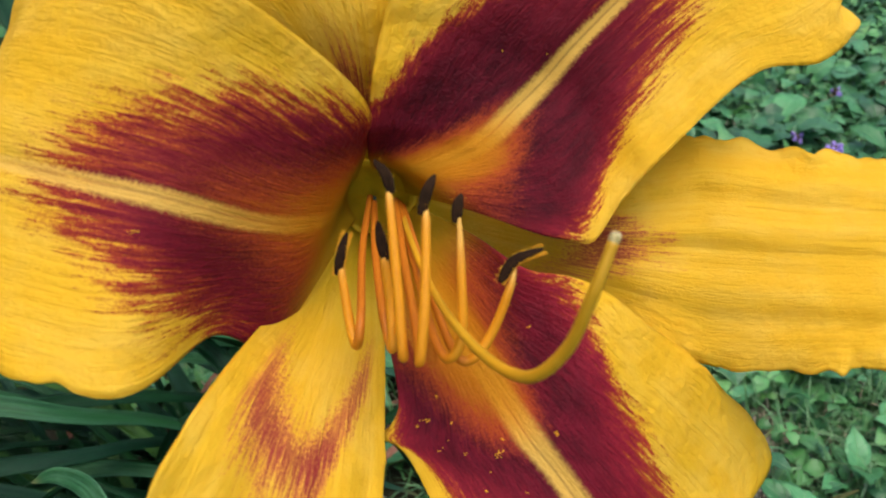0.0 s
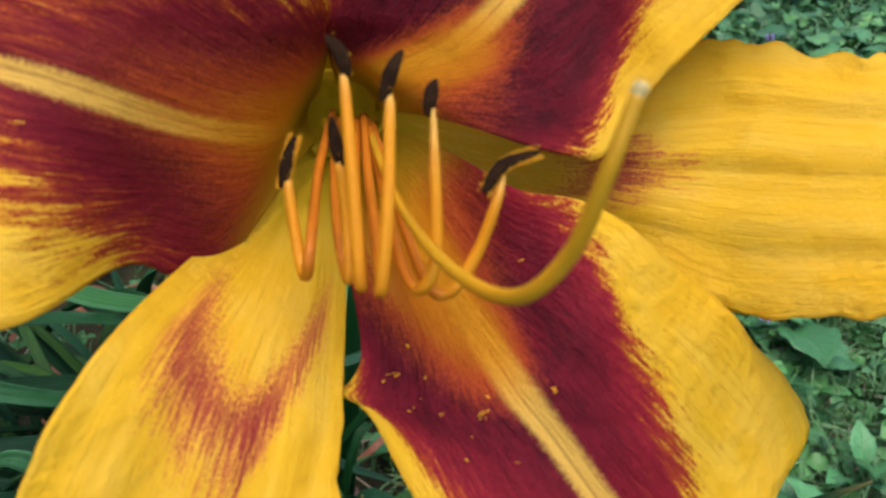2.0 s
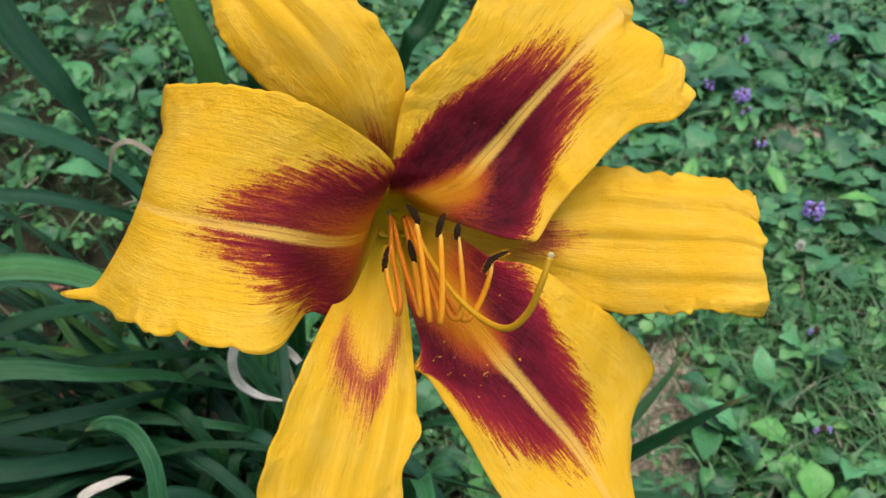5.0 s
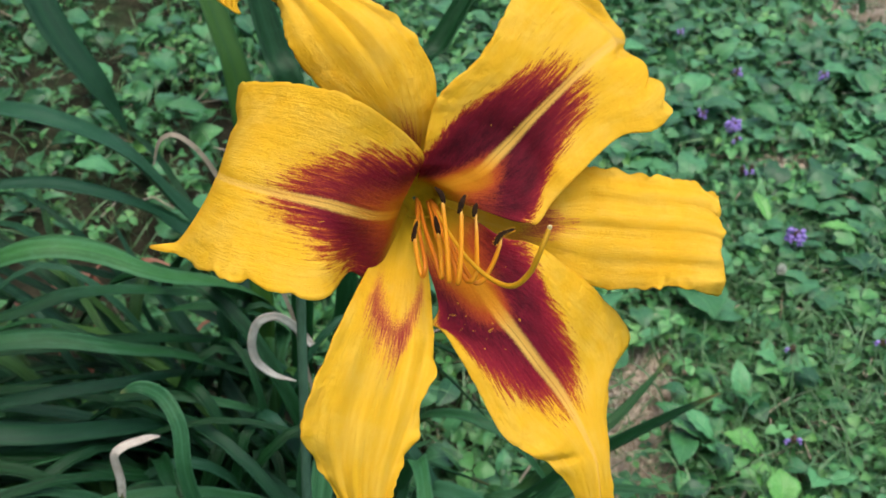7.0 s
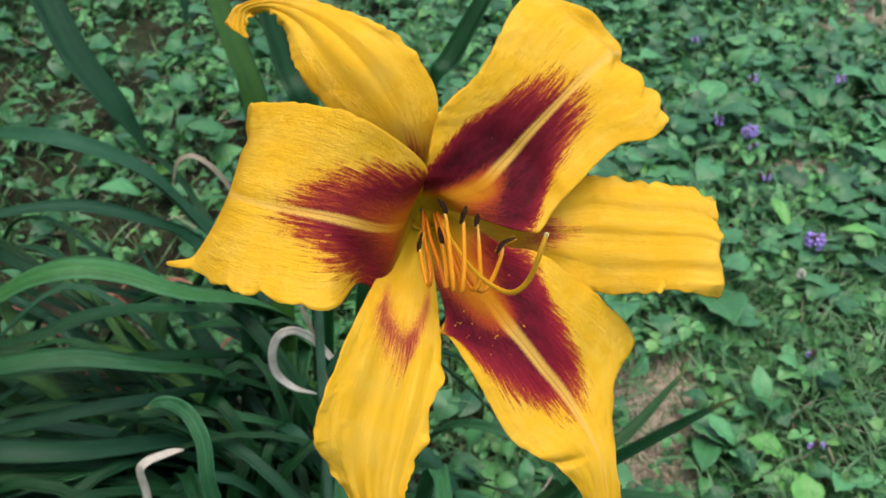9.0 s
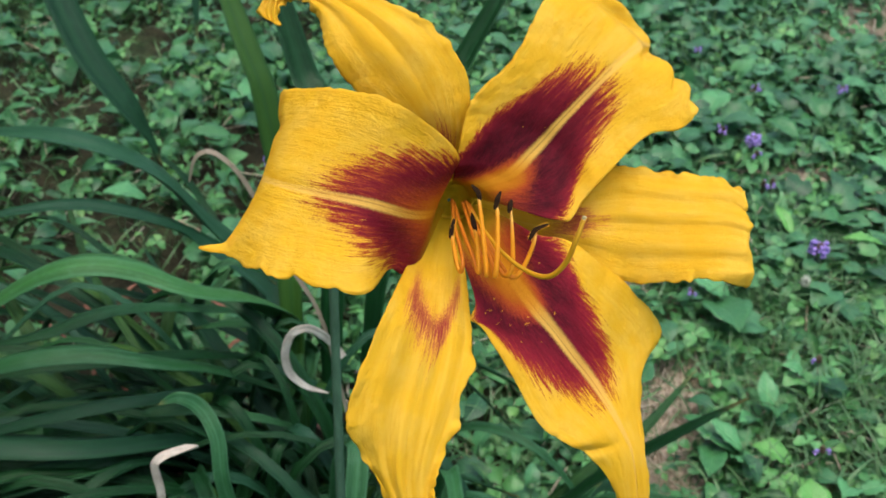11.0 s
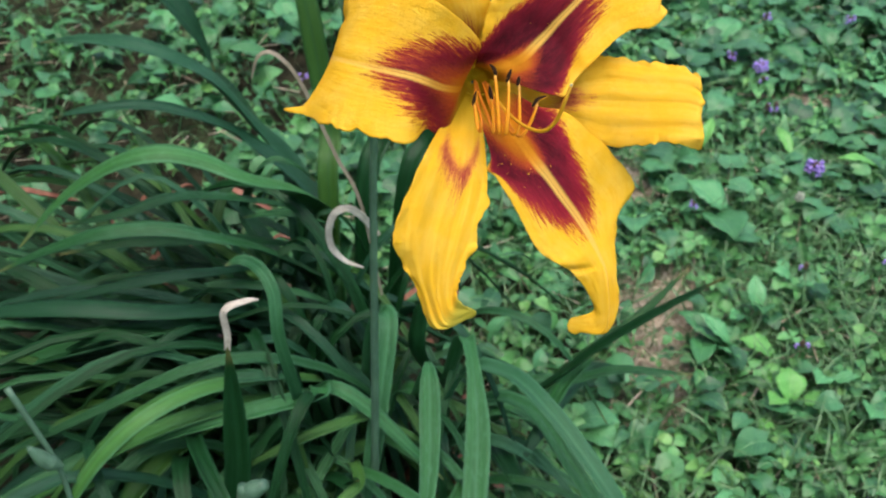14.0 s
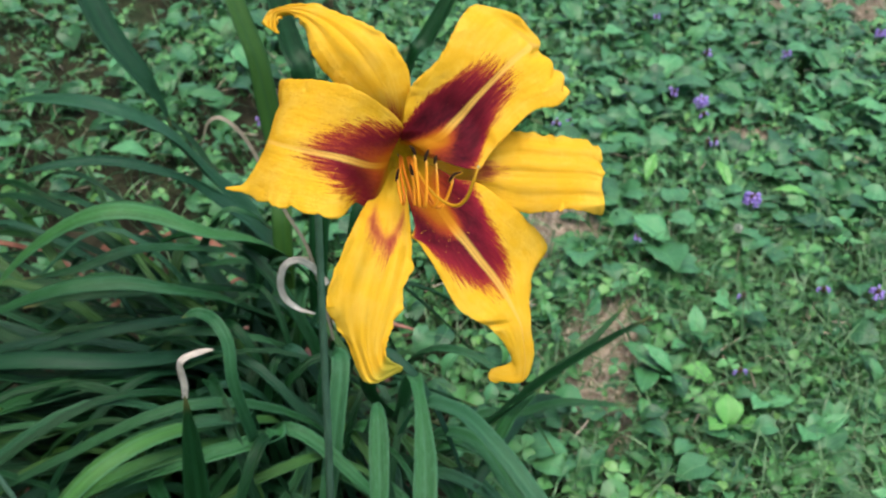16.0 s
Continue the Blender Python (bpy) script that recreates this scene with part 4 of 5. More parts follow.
# ---- the clump of leaves ----
BLADES = [  # control points from base to tip, width in m
    ([(-0.116, 0.233, 0.12), (-0.137, 0.166, 0.2), (-0.176, 0.112, 0.25), (-0.209, 0.077, 0.26), (-0.239, 0.054, 0.24), (-0.264, 0.037, 0.2), (-0.285, 0.018, 0.15)], 0.0155),
    ([(-0.095, 0.216, 0.12), (-0.124, 0.154, 0.19), (-0.161, 0.117, 0.22), (-0.199, 0.101, 0.22), (-0.243, 0.091, 0.2), (-0.294, 0.087, 0.16), (-0.33, 0.09, 0.13)], 0.0135),
    ([(-0.143, 0.186, 0.14), (-0.12, 0.158, 0.19), (-0.101, 0.151, 0.2), (-0.079, 0.143, 0.19), (-0.048, 0.125, 0.17), (-0.023, 0.121, 0.14)], 0.0125),
    ([(-0.084, 0.203, 0.12), (-0.111, 0.139, 0.17), (-0.139, 0.12, 0.17), (-0.17, 0.1, 0.16)], 0.0105),
    ([(-0.196, 0.07, 0.056), (-0.165, 0.085, 0.167), (-0.159, 0.095, 0.239), (-0.157, 0.1, 0.297)], 0.015),
    ([(-0.042, 0.18, 0.168), (-0.035, 0.13, 0.255), (-0.032, 0.09, 0.245), (-0.032, 0.05, 0.221), (-0.04, 0, 0.182)], 0.0135),
    ([(-0.02, 0.22, 0.145), (-0.009, 0.178, 0.230), (-0.001, 0.112, 0.224), (-0.002, 0.057, 0.205), (-0.006, 0.0, 0.178), (-0.012, -0.045, 0.125)], 0.0165),
    ([(-0.067, 0.2, 0.226), (-0.07, 0.16, 0.19), (-0.077, 0.12, 0.141), (-0.092, 0.08, 0.074)], 0.0135),
    ([(0.020, 0.173, 0.200), (0.049, 0.135, 0.205), (0.080, 0.095, 0.190), (0.107, 0.062, 0.165), (0.136, 0.021, 0.130)], 0.0135),
    ([(0.037, 0.167, 0.170), (0.065, 0.117, 0.170), (0.087, 0.084, 0.150), (0.104, 0.035, 0.110), (0.112, 0.018, 0.085)], 0.0120),
    ([(-0.094, 0.209, 0.12), (-0.104, 0.149, 0.14), (-0.12, 0.108, 0.12), (-0.133, 0.087, 0.08)], 0.0115),
    ([(0.005, 0.24, 0.053), (0.035, 0.22, 0.108), (0.065, 0.2, 0.167), (0.093, 0.19, 0.214), (0.13, 0.18, 0.263), (0.162, 0.176, 0.297)], 0.0145),
    ([(-0.171, 0.301, 0.12), (-0.184, 0.236, 0.2), (-0.236, 0.191, 0.24), (-0.288, 0.182, 0.25), (-0.343, 0.185, 0.24), (-0.393, 0.193, 0.22)], 0.021),
    ([(-0.167, 0.298, 0.1), (-0.197, 0.236, 0.18), (-0.239, 0.185, 0.22), (-0.287, 0.166, 0.22), (-0.341, 0.164, 0.2), (-0.388, 0.166, 0.18)], 0.021),
    ([(-0.156, 0.334, 0.14), (-0.176, 0.261, 0.22), (-0.196, 0.223, 0.25), (-0.234, 0.202, 0.26), (-0.286, 0.193, 0.25), (-0.356, 0.189, 0.22)], 0.0125),
    ([(-0.133, 0.323, 0.15), (-0.163, 0.258, 0.24), (-0.183, 0.213, 0.29), (-0.219, 0.2, 0.31), (-0.262, 0.192, 0.31), (-0.305, 0.193, 0.29), (-0.35, 0.198, 0.26)], 0.0175),
    ([(-0.135, 0.378, 0.18), (-0.146, 0.299, 0.27), (-0.171, 0.26, 0.31), (-0.201, 0.255, 0.33), (-0.231, 0.248, 0.34), (-0.266, 0.244, 0.33), (-0.307, 0.238, 0.3), (-0.342, 0.228, 0.26)], 0.023),
    ([(-0.172, 0.415, 0.2), (-0.203, 0.403, 0.26), (-0.231, 0.392, 0.31), (-0.276, 0.383, 0.34), (-0.329, 0.396, 0.34), (-0.371, 0.41, 0.33)], 0.023),
    ([(-0.149, 0.385, 0.2), (-0.201, 0.387, 0.25), (-0.227, 0.371, 0.28), (-0.274, 0.361, 0.3), (-0.324, 0.352, 0.3), (-0.353, 0.357, 0.29)], 0.016),
    ([(-0.221, 0.403, 0.16), (-0.192, 0.355, 0.24), (-0.174, 0.353, 0.26), (-0.156, 0.358, 0.25), (-0.144, 0.374, 0.22)], 0.009),
    ([(-0.124, 0.392, 0.14), (-0.141, 0.326, 0.22), (-0.168, 0.319, 0.23), (-0.198, 0.321, 0.22)], 0.012),
    ([(-0.24, 0.062, 0.07), (-0.179, 0.102, 0.15), (-0.137, 0.128, 0.2), (-0.122, 0.133, 0.22)], 0.0125),
    ([(-0.191, 0.196, 0.12), (-0.199, 0.123, 0.18), (-0.215, 0.088, 0.19), (-0.232, 0.06, 0.18), (-0.257, 0.04, 0.13)], 0.018),
    ([(-0.237, 0.24, 0.1), (-0.272, 0.181, 0.17), (-0.31, 0.16, 0.18), (-0.354, 0.148, 0.17), (-0.387, 0.147, 0.15)], 0.016),
    ([(-0.247, 0.213, 0.1), (-0.278, 0.147, 0.15), (-0.308, 0.105, 0.16), (-0.348, 0.088, 0.14)], 0.014),
    ([(-0.106, 0.301, 0.12), (-0.13, 0.25, 0.2), (-0.18, 0.242, 0.22), (-0.216, 0.234, 0.22), (-0.259, 0.225, 0.2), (-0.318, 0.229, 0.16)], 0.011),
    ([(-0.146, 0.359, 0.15), (-0.187, 0.297, 0.22), (-0.235, 0.257, 0.25), (-0.272, 0.239, 0.26), (-0.316, 0.233, 0.25)], 0.014),
    ([(-0.152, 0.403, 0.16), (-0.194, 0.324, 0.24), (-0.233, 0.274, 0.28), (-0.27, 0.249, 0.28), (-0.315, 0.244, 0.27)], 0.014),
    ([(-0.325, 0.47, 0.48), (-0.298, 0.45, 0.434), (-0.275, 0.43, 0.387), (-0.251, 0.42, 0.351), (-0.239, 0.42, 0.324), (-0.231, 0.42, 0.301)], 0.023),
    ([(-0.26, 1.45, 0.0), (-0.25, 1.15, 0.36), (-0.245, 0.80, 0.49), (-0.238, 0.60, 0.46), (-0.238, 0.53, 0.42), (-0.240, 0.51, 0.385)], 0.0095),
    ([(-0.22, 1.45, 0.0), (-0.215, 1.15, 0.36), (-0.212, 0.80, 0.49), (-0.210, 0.60, 0.46), (-0.211, 0.53, 0.41), (-0.213, 0.51, 0.365)], 0.0095),
    ([(-0.132, 0.4, 0.257), (-0.146, 0.42, 0.355), (-0.156, 0.43, 0.387), (-0.172, 0.45, 0.43), (-0.178, 0.46, 0.467)], 0.019),
    ([(-0.042, 0.37, 0.278), (-0.012, 0.37, 0.391), (-0, 0.38, 0.407), (0.026, 0.4, 0.449), (0.048, 0.42, 0.481)], 0.018),
    ([(-0.084, 0.37, 0.278), (-0.1, 0.37, 0.378), (-0.111, 0.38, 0.399), (-0.126, 0.4, 0.447), (-0.138, 0.42, 0.481)], 0.02),
    ([(-0.026, 0.241, 0.1), (-0.045, 0.187, 0.2), (-0.044, 0.185, 0.24), (-0.041, 0.189, 0.26)], 0.013),
    ([(0.047, 0.252, 0.08), (0.098, 0.271, 0.12), (0.14, 0.295, 0.14), (0.194, 0.355, 0.15)], 0.011),
    ([(-0.11, 0.12, 0.063), (-0.099, 0.11, 0.125), (-0.088, 0.1, 0.161), (-0.08, 0.09, 0.178)], 0.009),
    ([(-0.072, 0.172, 0.12), (-0.104, 0.132, 0.14), (-0.142, 0.087, 0.12), (-0.166, 0.061, 0.08)], 0.013),
    ([(0.014, 0.172, 0.12), (0.036, 0.118, 0.13), (0.053, 0.089, 0.11), (0.071, 0.061, 0.08)], 0.013),
    ([(0.019, 0.131, 0.08), (0.031, 0.085, 0.1), (0.047, 0.049, 0.1)], 0.015),
    ([(0.004, 0.182, 0.1), (-0.014, 0.101, 0.13), (-0.027, 0.069, 0.1), (-0.032, 0.061, 0.08)], 0.013),
    ([(0.142, 0.31, 0.05), (0.107, 0.279, 0.1), (0.07, 0.213, 0.13), (0.044, 0.166, 0.13), (0.03, 0.145, 0.12)], 0.013),
    ([(-0.069, 0.157, 0.170), (-0.094, 0.129, 0.190), (-0.128, 0.110, 0.190), (-0.173, 0.094, 0.170)], 0.0100),
    ([(-0.166, 0.125, 0.160), (-0.179, 0.093, 0.160), (-0.203, 0.070, 0.140), (-0.240, 0.052, 0.100)], 0.0100),
    ([(-0.095, 0.152, 0.160), (-0.112, 0.114, 0.150), (-0.123, 0.088, 0.130), (-0.137, 0.065, 0.090)], 0.0080),
    ([(-0.081, 0.096, 0.165), (-0.095, 0.080, 0.160), (-0.101, 0.065, 0.140), (-0.102, 0.052, 0.100)], 0.0080),
    ([(0.004, 0.099, 0.120), (0.029, 0.068, 0.110), (0.056, 0.042, 0.090)], 0.0120),
    ([(0.051, 0.184, 0.140), (0.070, 0.194, 0.170), (0.093, 0.205, 0.190)], 0.0130),
    ([(0.082, 0.222, 0.140), (0.114, 0.215, 0.160), (0.167, 0.204, 0.170)], 0.0100),
    ([(-0.136, 0.134, 0.230), (-0.164, 0.123, 0.240), (-0.201, 0.114, 0.235), (-0.233, 0.105, 0.220)], 0.0120),
    ([(-0.111, 0.131, 0.215), (-0.138, 0.112, 0.225), (-0.186, 0.098, 0.220), (-0.236, 0.091, 0.200)], 0.0140),
]
CURL = [(-0.072, 0.2, 0.305), (-0.076, 0.2, 0.312), (-0.082, 0.195, 0.326), (-0.09, 0.19, 0.336), (-0.099, 0.188, 0.333), (-0.104, 0.188, 0.318), (-0.103, 0.19, 0.301), (-0.095, 0.195, 0.285), (-0.083, 0.2, 0.275)]
DRY_HOOK = [(-0.071, 0.2, 0.249), (-0.083, 0.2, 0.333), (-0.097, 0.2, 0.37), (-0.109, 0.2, 0.406), (-0.116, 0.2, 0.425), (-0.123, 0.2, 0.437), (-0.132, 0.2, 0.444), (-0.14, 0.2, 0.44), (-0.145, 0.2, 0.426)]
DRY_TIP = [(-0.157, 0.1, 0.294), (-0.155, 0.1, 0.307), (-0.155, 0.1, 0.32), (-0.154, 0.1, 0.326), (-0.15, 0.102, 0.328), (-0.144, 0.105, 0.328), (-0.136, 0.11, 0.327)]
HOOK_TIP = [(-0.125, 0.20, 0.0), (-0.122, 0.15, 0.14), (-0.123, 0.115, 0.25), (-0.127, 0.11, 0.299), (-0.129, 0.12, 0.323), (-0.138, 0.13, 0.334), (-0.148, 0.13, 0.341), (-0.159, 0.13, 0.336)]
STALK = [(-0.25, 0.02, 0.344), (-0.241, 0.015, 0.32), (-0.232, 0.01, 0.289), (-0.229, 0.005, 0.243), (-0.222, 0.02, 0.16), (-0.21, 0.08, 0.0)]
BUD_STALK = [(-0.131, 0.005, 0.286), (-0.136, 0.005, 0.259), (-0.148, 0, 0.209), (-0.158, 0.01, 0.13), (-0.165, 0.06, 0.0)]
BUD_ONE = [(-0.23, 0.01, 0.292), (-0.237, 0.008, 0.3), (-0.242, 0.006, 0.313)]
BUD_TWO = [(-0.222, 0.03, 0.172), (-0.216, 0.03, 0.196), (-0.208, 0.03, 0.22)]
BUD_THREE = [(-0.134, 0.005, 0.27), (-0.128, 0.005, 0.281), (-0.118, 0.005, 0.289)]
WHITE_TIP = [(-0.124, 0.004, 0.271), (-0.134, 0.004, 0.268), (-0.142, 0.002, 0.267), (-0.145, 0, 0.264), (-0.143, -0.002, 0.255)]
YELLOWED_LEAF = [(-0.38, 0.0, 0.0), (-0.33, -0.10, 0.25), (-0.245, -0.13, 0.36), (-0.218, -0.12, 0.368), (-0.210, -0.1, 0.356), (-0.208, -0.08, 0.341)]

clump = new("daylily_clump")
clump.location = (-0.13, 0.24, 0.0)
tagged(clump, "dense clump of arching strap-shaped daylily leaves", "plant")


def blade(points, width, mat=SHADED_BLADE, **how):
    v, f, uv = strap(points, width, **how)
    return under(link("leaf", v, f, mat, None, "", uv), clump)


for k, (points, width) in enumerate(BLADES):
    # each leaf is carried on down to the crown
    a, b = Vector(points[0]), Vector(points[1])
    foot = Vector((0.55 * a.x + 0.45 * -0.13, 0.55 * a.y + 0.45 * 0.25, 0.0))
    rise = (foot + a) / 2 + Vector((0, 0, 0.35 * a.z))
    if k == 28:  # a long leaf that comes over from the far side of the border
        foot, rise = Vector((a.x - 0.36, a.y + 0.10, 0.0)), Vector((a.x - 0.24, a.y + 0.07, 0.8 * a.z))
    # pale tone paints the top-lit leaves, dark tone the shaded ones
    blade([foot, rise] + [Vector(p) for p in points] if a.z > 0.05 else points, width * (1.0 if k != 4 else 1.15), LIT_BLADE if k in (0, 1, 2, 3, 5, 6, 7, 8, 9, 10, 16, 20, 21, 37, 39, 40, 43, 44, 46, 47, 50) else HALF_LIT_BLADE if 12 <= k < 28 and k % 2 or k >= 42 else SHADED_BLADE, fold=0.42, blunt=0.62, n=34, face=(0.2, -0.9, 0.3) if k == 4 else (0, 0, 1), pinch={5: 0.85, 6: 0.5}.get(k, 0.0))
rnd = random.Random(21)
for k in range(285):
    # most leaves arch away to the open side, some lean out in front, a few stand up behind
    kind = rnd.random()
    if kind < 0.14:
        angle, out, high = rnd.gauss(-0.7, 0.4), rnd.uniform(0.14, 0.28), rnd.uniform(0.07, 0.17)
    elif kind < 0.55:
        angle, out, high = rnd.gauss(math.pi + 0.1, 0.55), rnd.uniform(0.22, 0.48), rnd.uniform(0.12, 0.26)
    elif kind < 0.78:
        angle, out, high = rnd.gauss(-math.pi / 2, 0.55), rnd.uniform(0.14, 0.30), rnd.uniform(0.06, 0.16)
    else:
        angle, out, high = rnd.uniform(0, 2 * math.pi), rnd.uniform(0.08, 0.20), rnd.uniform(0.10, 0.24)
    bx, by = -0.15 + rnd.gauss(0, 0.06), 0.25 + rnd.gauss(0, 0.06)
    dx, dy = math.cos(angle), math.sin(angle)
    turn = rnd.uniform(-0.35, 0.35)
    ex, ey = math.cos(angle + turn), math.sin(angle + turn)
    # tone by direction: lighter in front as if lit, darker elsewhere as if shaded
    blade(
        [(bx, by, 0), (bx + dx * out * 0.15, by + dy * out * 0.15, high * 0.65), (bx + dx * out * 0.45, by + dy * out * 0.45, high),
         (bx + dx * out * 0.45 + ex * out * 0.35, by + dy * out * 0.45 + ey * out * 0.35, high * rnd.uniform(0.7, 0.95)),
         (bx + dx * out * 0.45 + ex * out * 0.7, by + dy * out * 0.45 + ey * out * 0.7, high * rnd.uniform(0.2, 0.7))],
        rnd.uniform(0.0045, 0.0115), LIT_BLADE if kind < 0.05 or 0.55 < kind < 0.65 else HALF_LIT_BLADE if 0.45 < kind < 0.78 or kind < 0.12 else SHADED_BLADE, fold=rnd.uniform(0.3, 0.8), n=18, twist=rnd.uniform(-0.5, 0.5),
    )
# dead leaves, bleached to a reddish brown, lying between the green ones
DEAD_AT = [(-0.329, 0.493, 0.10), (-0.302, 0.508, 0.10), (-0.262, 0.529, 0.08), (-0.197, 0.451, 0.08), (-0.269, 0.289, 0.10), (-0.208, 0.394, 0.06), (-0.340, 0.520, 0.08), (-0.278, 0.390, 0.08), (-0.131, 0.094, 0.05), (-0.214, 0.092, 0.06), (-0.139, 0.087, 0.05), (-0.283, 0.411, 0.10), (-0.039, 0.414, 0.05)]
DEAD_AT += [(rnd.uniform(-0.38, 0.02), rnd.uniform(0.02, 0.30), rnd.uniform(0.015, 0.06)) for _ in range(14)]
for x, y, z in DEAD_AT:
    w, far = rnd.uniform(-0.6, 0.9), rnd.uniform(0.05, 0.11)
    dx, dy = math.cos(w) * far, math.sin(w) * far
    v, f, uv = strap([(x - dx * 0.5, y - dy * 0.5, max(0.006, z - 0.012)), (x - dx * 0.1, y - dy * 0.1 + 0.006, z + 0.008), (x + dx * 0.5, y + dy * 0.5, max(0.008, z - 0.014))], rnd.uniform(0.004, 0.009), fold=0.5, n=14, blunt=0.5, twist=rnd.uniform(-1, 1))
    under(link("dead_leaf", v, f, DEAD, None, "dead reddish-brown leaf among the green ones", uv), clump)
v, f, uv = strap([(-0.56, 0.475, 0.05), (-0.489, 0.471, 0.12), (-0.441, 0.469, 0.122), (-0.396, 0.465, 0.108), (-0.36, 0.46, 0.08)], 0.008, fold=0.7, n=24, blunt=0.6, twist=0.4)
under(link("dead_leaf", v, f, DEAD, None, "long dead reddish-brown leaf across the green ones", uv), clump)
for points, width, mat, name, label in (
    (CURL, 0.0044, DRY, "withered_curl", "pale withered leaf strip curled into a ring"),
    (DRY_HOOK, 0.0019, DULL, "withered_hook", "thin dry leaf end bent into a hook"),
    (DRY_TIP, 0.0042, DRY, "withered_tip", "bleached withered leaf tip folded over"),
    (WHITE_TIP, 0.0046, DRY, "withered_tip", "bleached dry end of an old bud"),
    (HOOK_TIP, 0.0075, LIT_BLADE, "bent_leaf", "green leaf folded over near its tip"),
    (YELLOWED_LEAF, 0.010, YELLOWED, "yellowed_leaf", "yellowed leaf among the green ones"),
):
    v, f, uv = strap(points, width, fold=0.8 if name == "withered_tip" else 0.3, n=44, blunt=0.85 if name == "withered_tip" else 0.7, face=(0.1, -0.8, 0.6), twist=1.1 if name == "withered_tip" else 0.9 if name == "withered_curl" else 0.0)
    under(link(name, v, f, mat, None, label, uv), clump)
for points, name, label, radii in (
    (BUD_ONE, "spent_bud", "shrivelled greenish bud on an old stalk", (0.0016, 0.0048, 0.0042, 0.0014)),
    (BUD_TWO, "spent_bud", "small upright green seed pod", (0.002, 0.0045, 0.0045, 0.0015)),
    (BUD_THREE, "spent_bud", "bluish stub of a broken flower stalk", (0.0028, 0.0045, 0.0055, 0.003)),
):
    v, f = tube(points, radii, 10, 16)
    under(link(name, v, f, STALK_MAT, None, label), clump)
for points, name, r in ((STALK, "old_stalk", 0.0015), (BUD_STALK, "bud_stalk", 0.0024)):
    v, f = tube(points, (r * 1.3, r, r, r), 8, 20)
    under(link(name, v, f, STALK_MAT, None, "bluish spent flower stalk"), clump)

# ---- lawn plants ----
VIOLETS = [  # place, size, florets out
    (0.392, 0.888, 1.25, 11), (0.410, 0.649, 1.25, 9), (0.362, 0.920, 0.9, 5), (0.433, 1.041, 0.9, 4), (0.384, 1.175, 0.8, 4), (0.562, 1.047, 0.9, 5),
    (0.748, 1.115, 1.1, 7), (0.772, 1.09, 0.9, 5), (0.180, 0.831, 0.8, 3), (0.205, 0.836, 0.8, 3), (0.250, 0.571, 0.7, 3), (0.385, 0.787, 0.9, 2), (-0.232, 0.838, 0.9, 4),
    (0.557, 0.558, 1.15, 9), (0.548, 0.505, 1.05, 6), (0.635, 0.678, 1.0, 6), (0.615, 0.646, 1.0, 6), (0.327, 0.172, 0.9, 5), (0.444, 0.484, 0.85, 3), (0.499, 0.474, 1.0, 6),
    (0.359, 0.468, 0.8, 1), (0.322, 0.352, 0.8, 2), (0.480, 0.315, 0.9, 3), (0.390, 0.794, 0.9, 1), (0.505, 1.062, 0.8, 0), (0.40, 0.862, 0.8, 2),
]
WHITES = [(0.654, 0.664), (0.377, 0.598)]
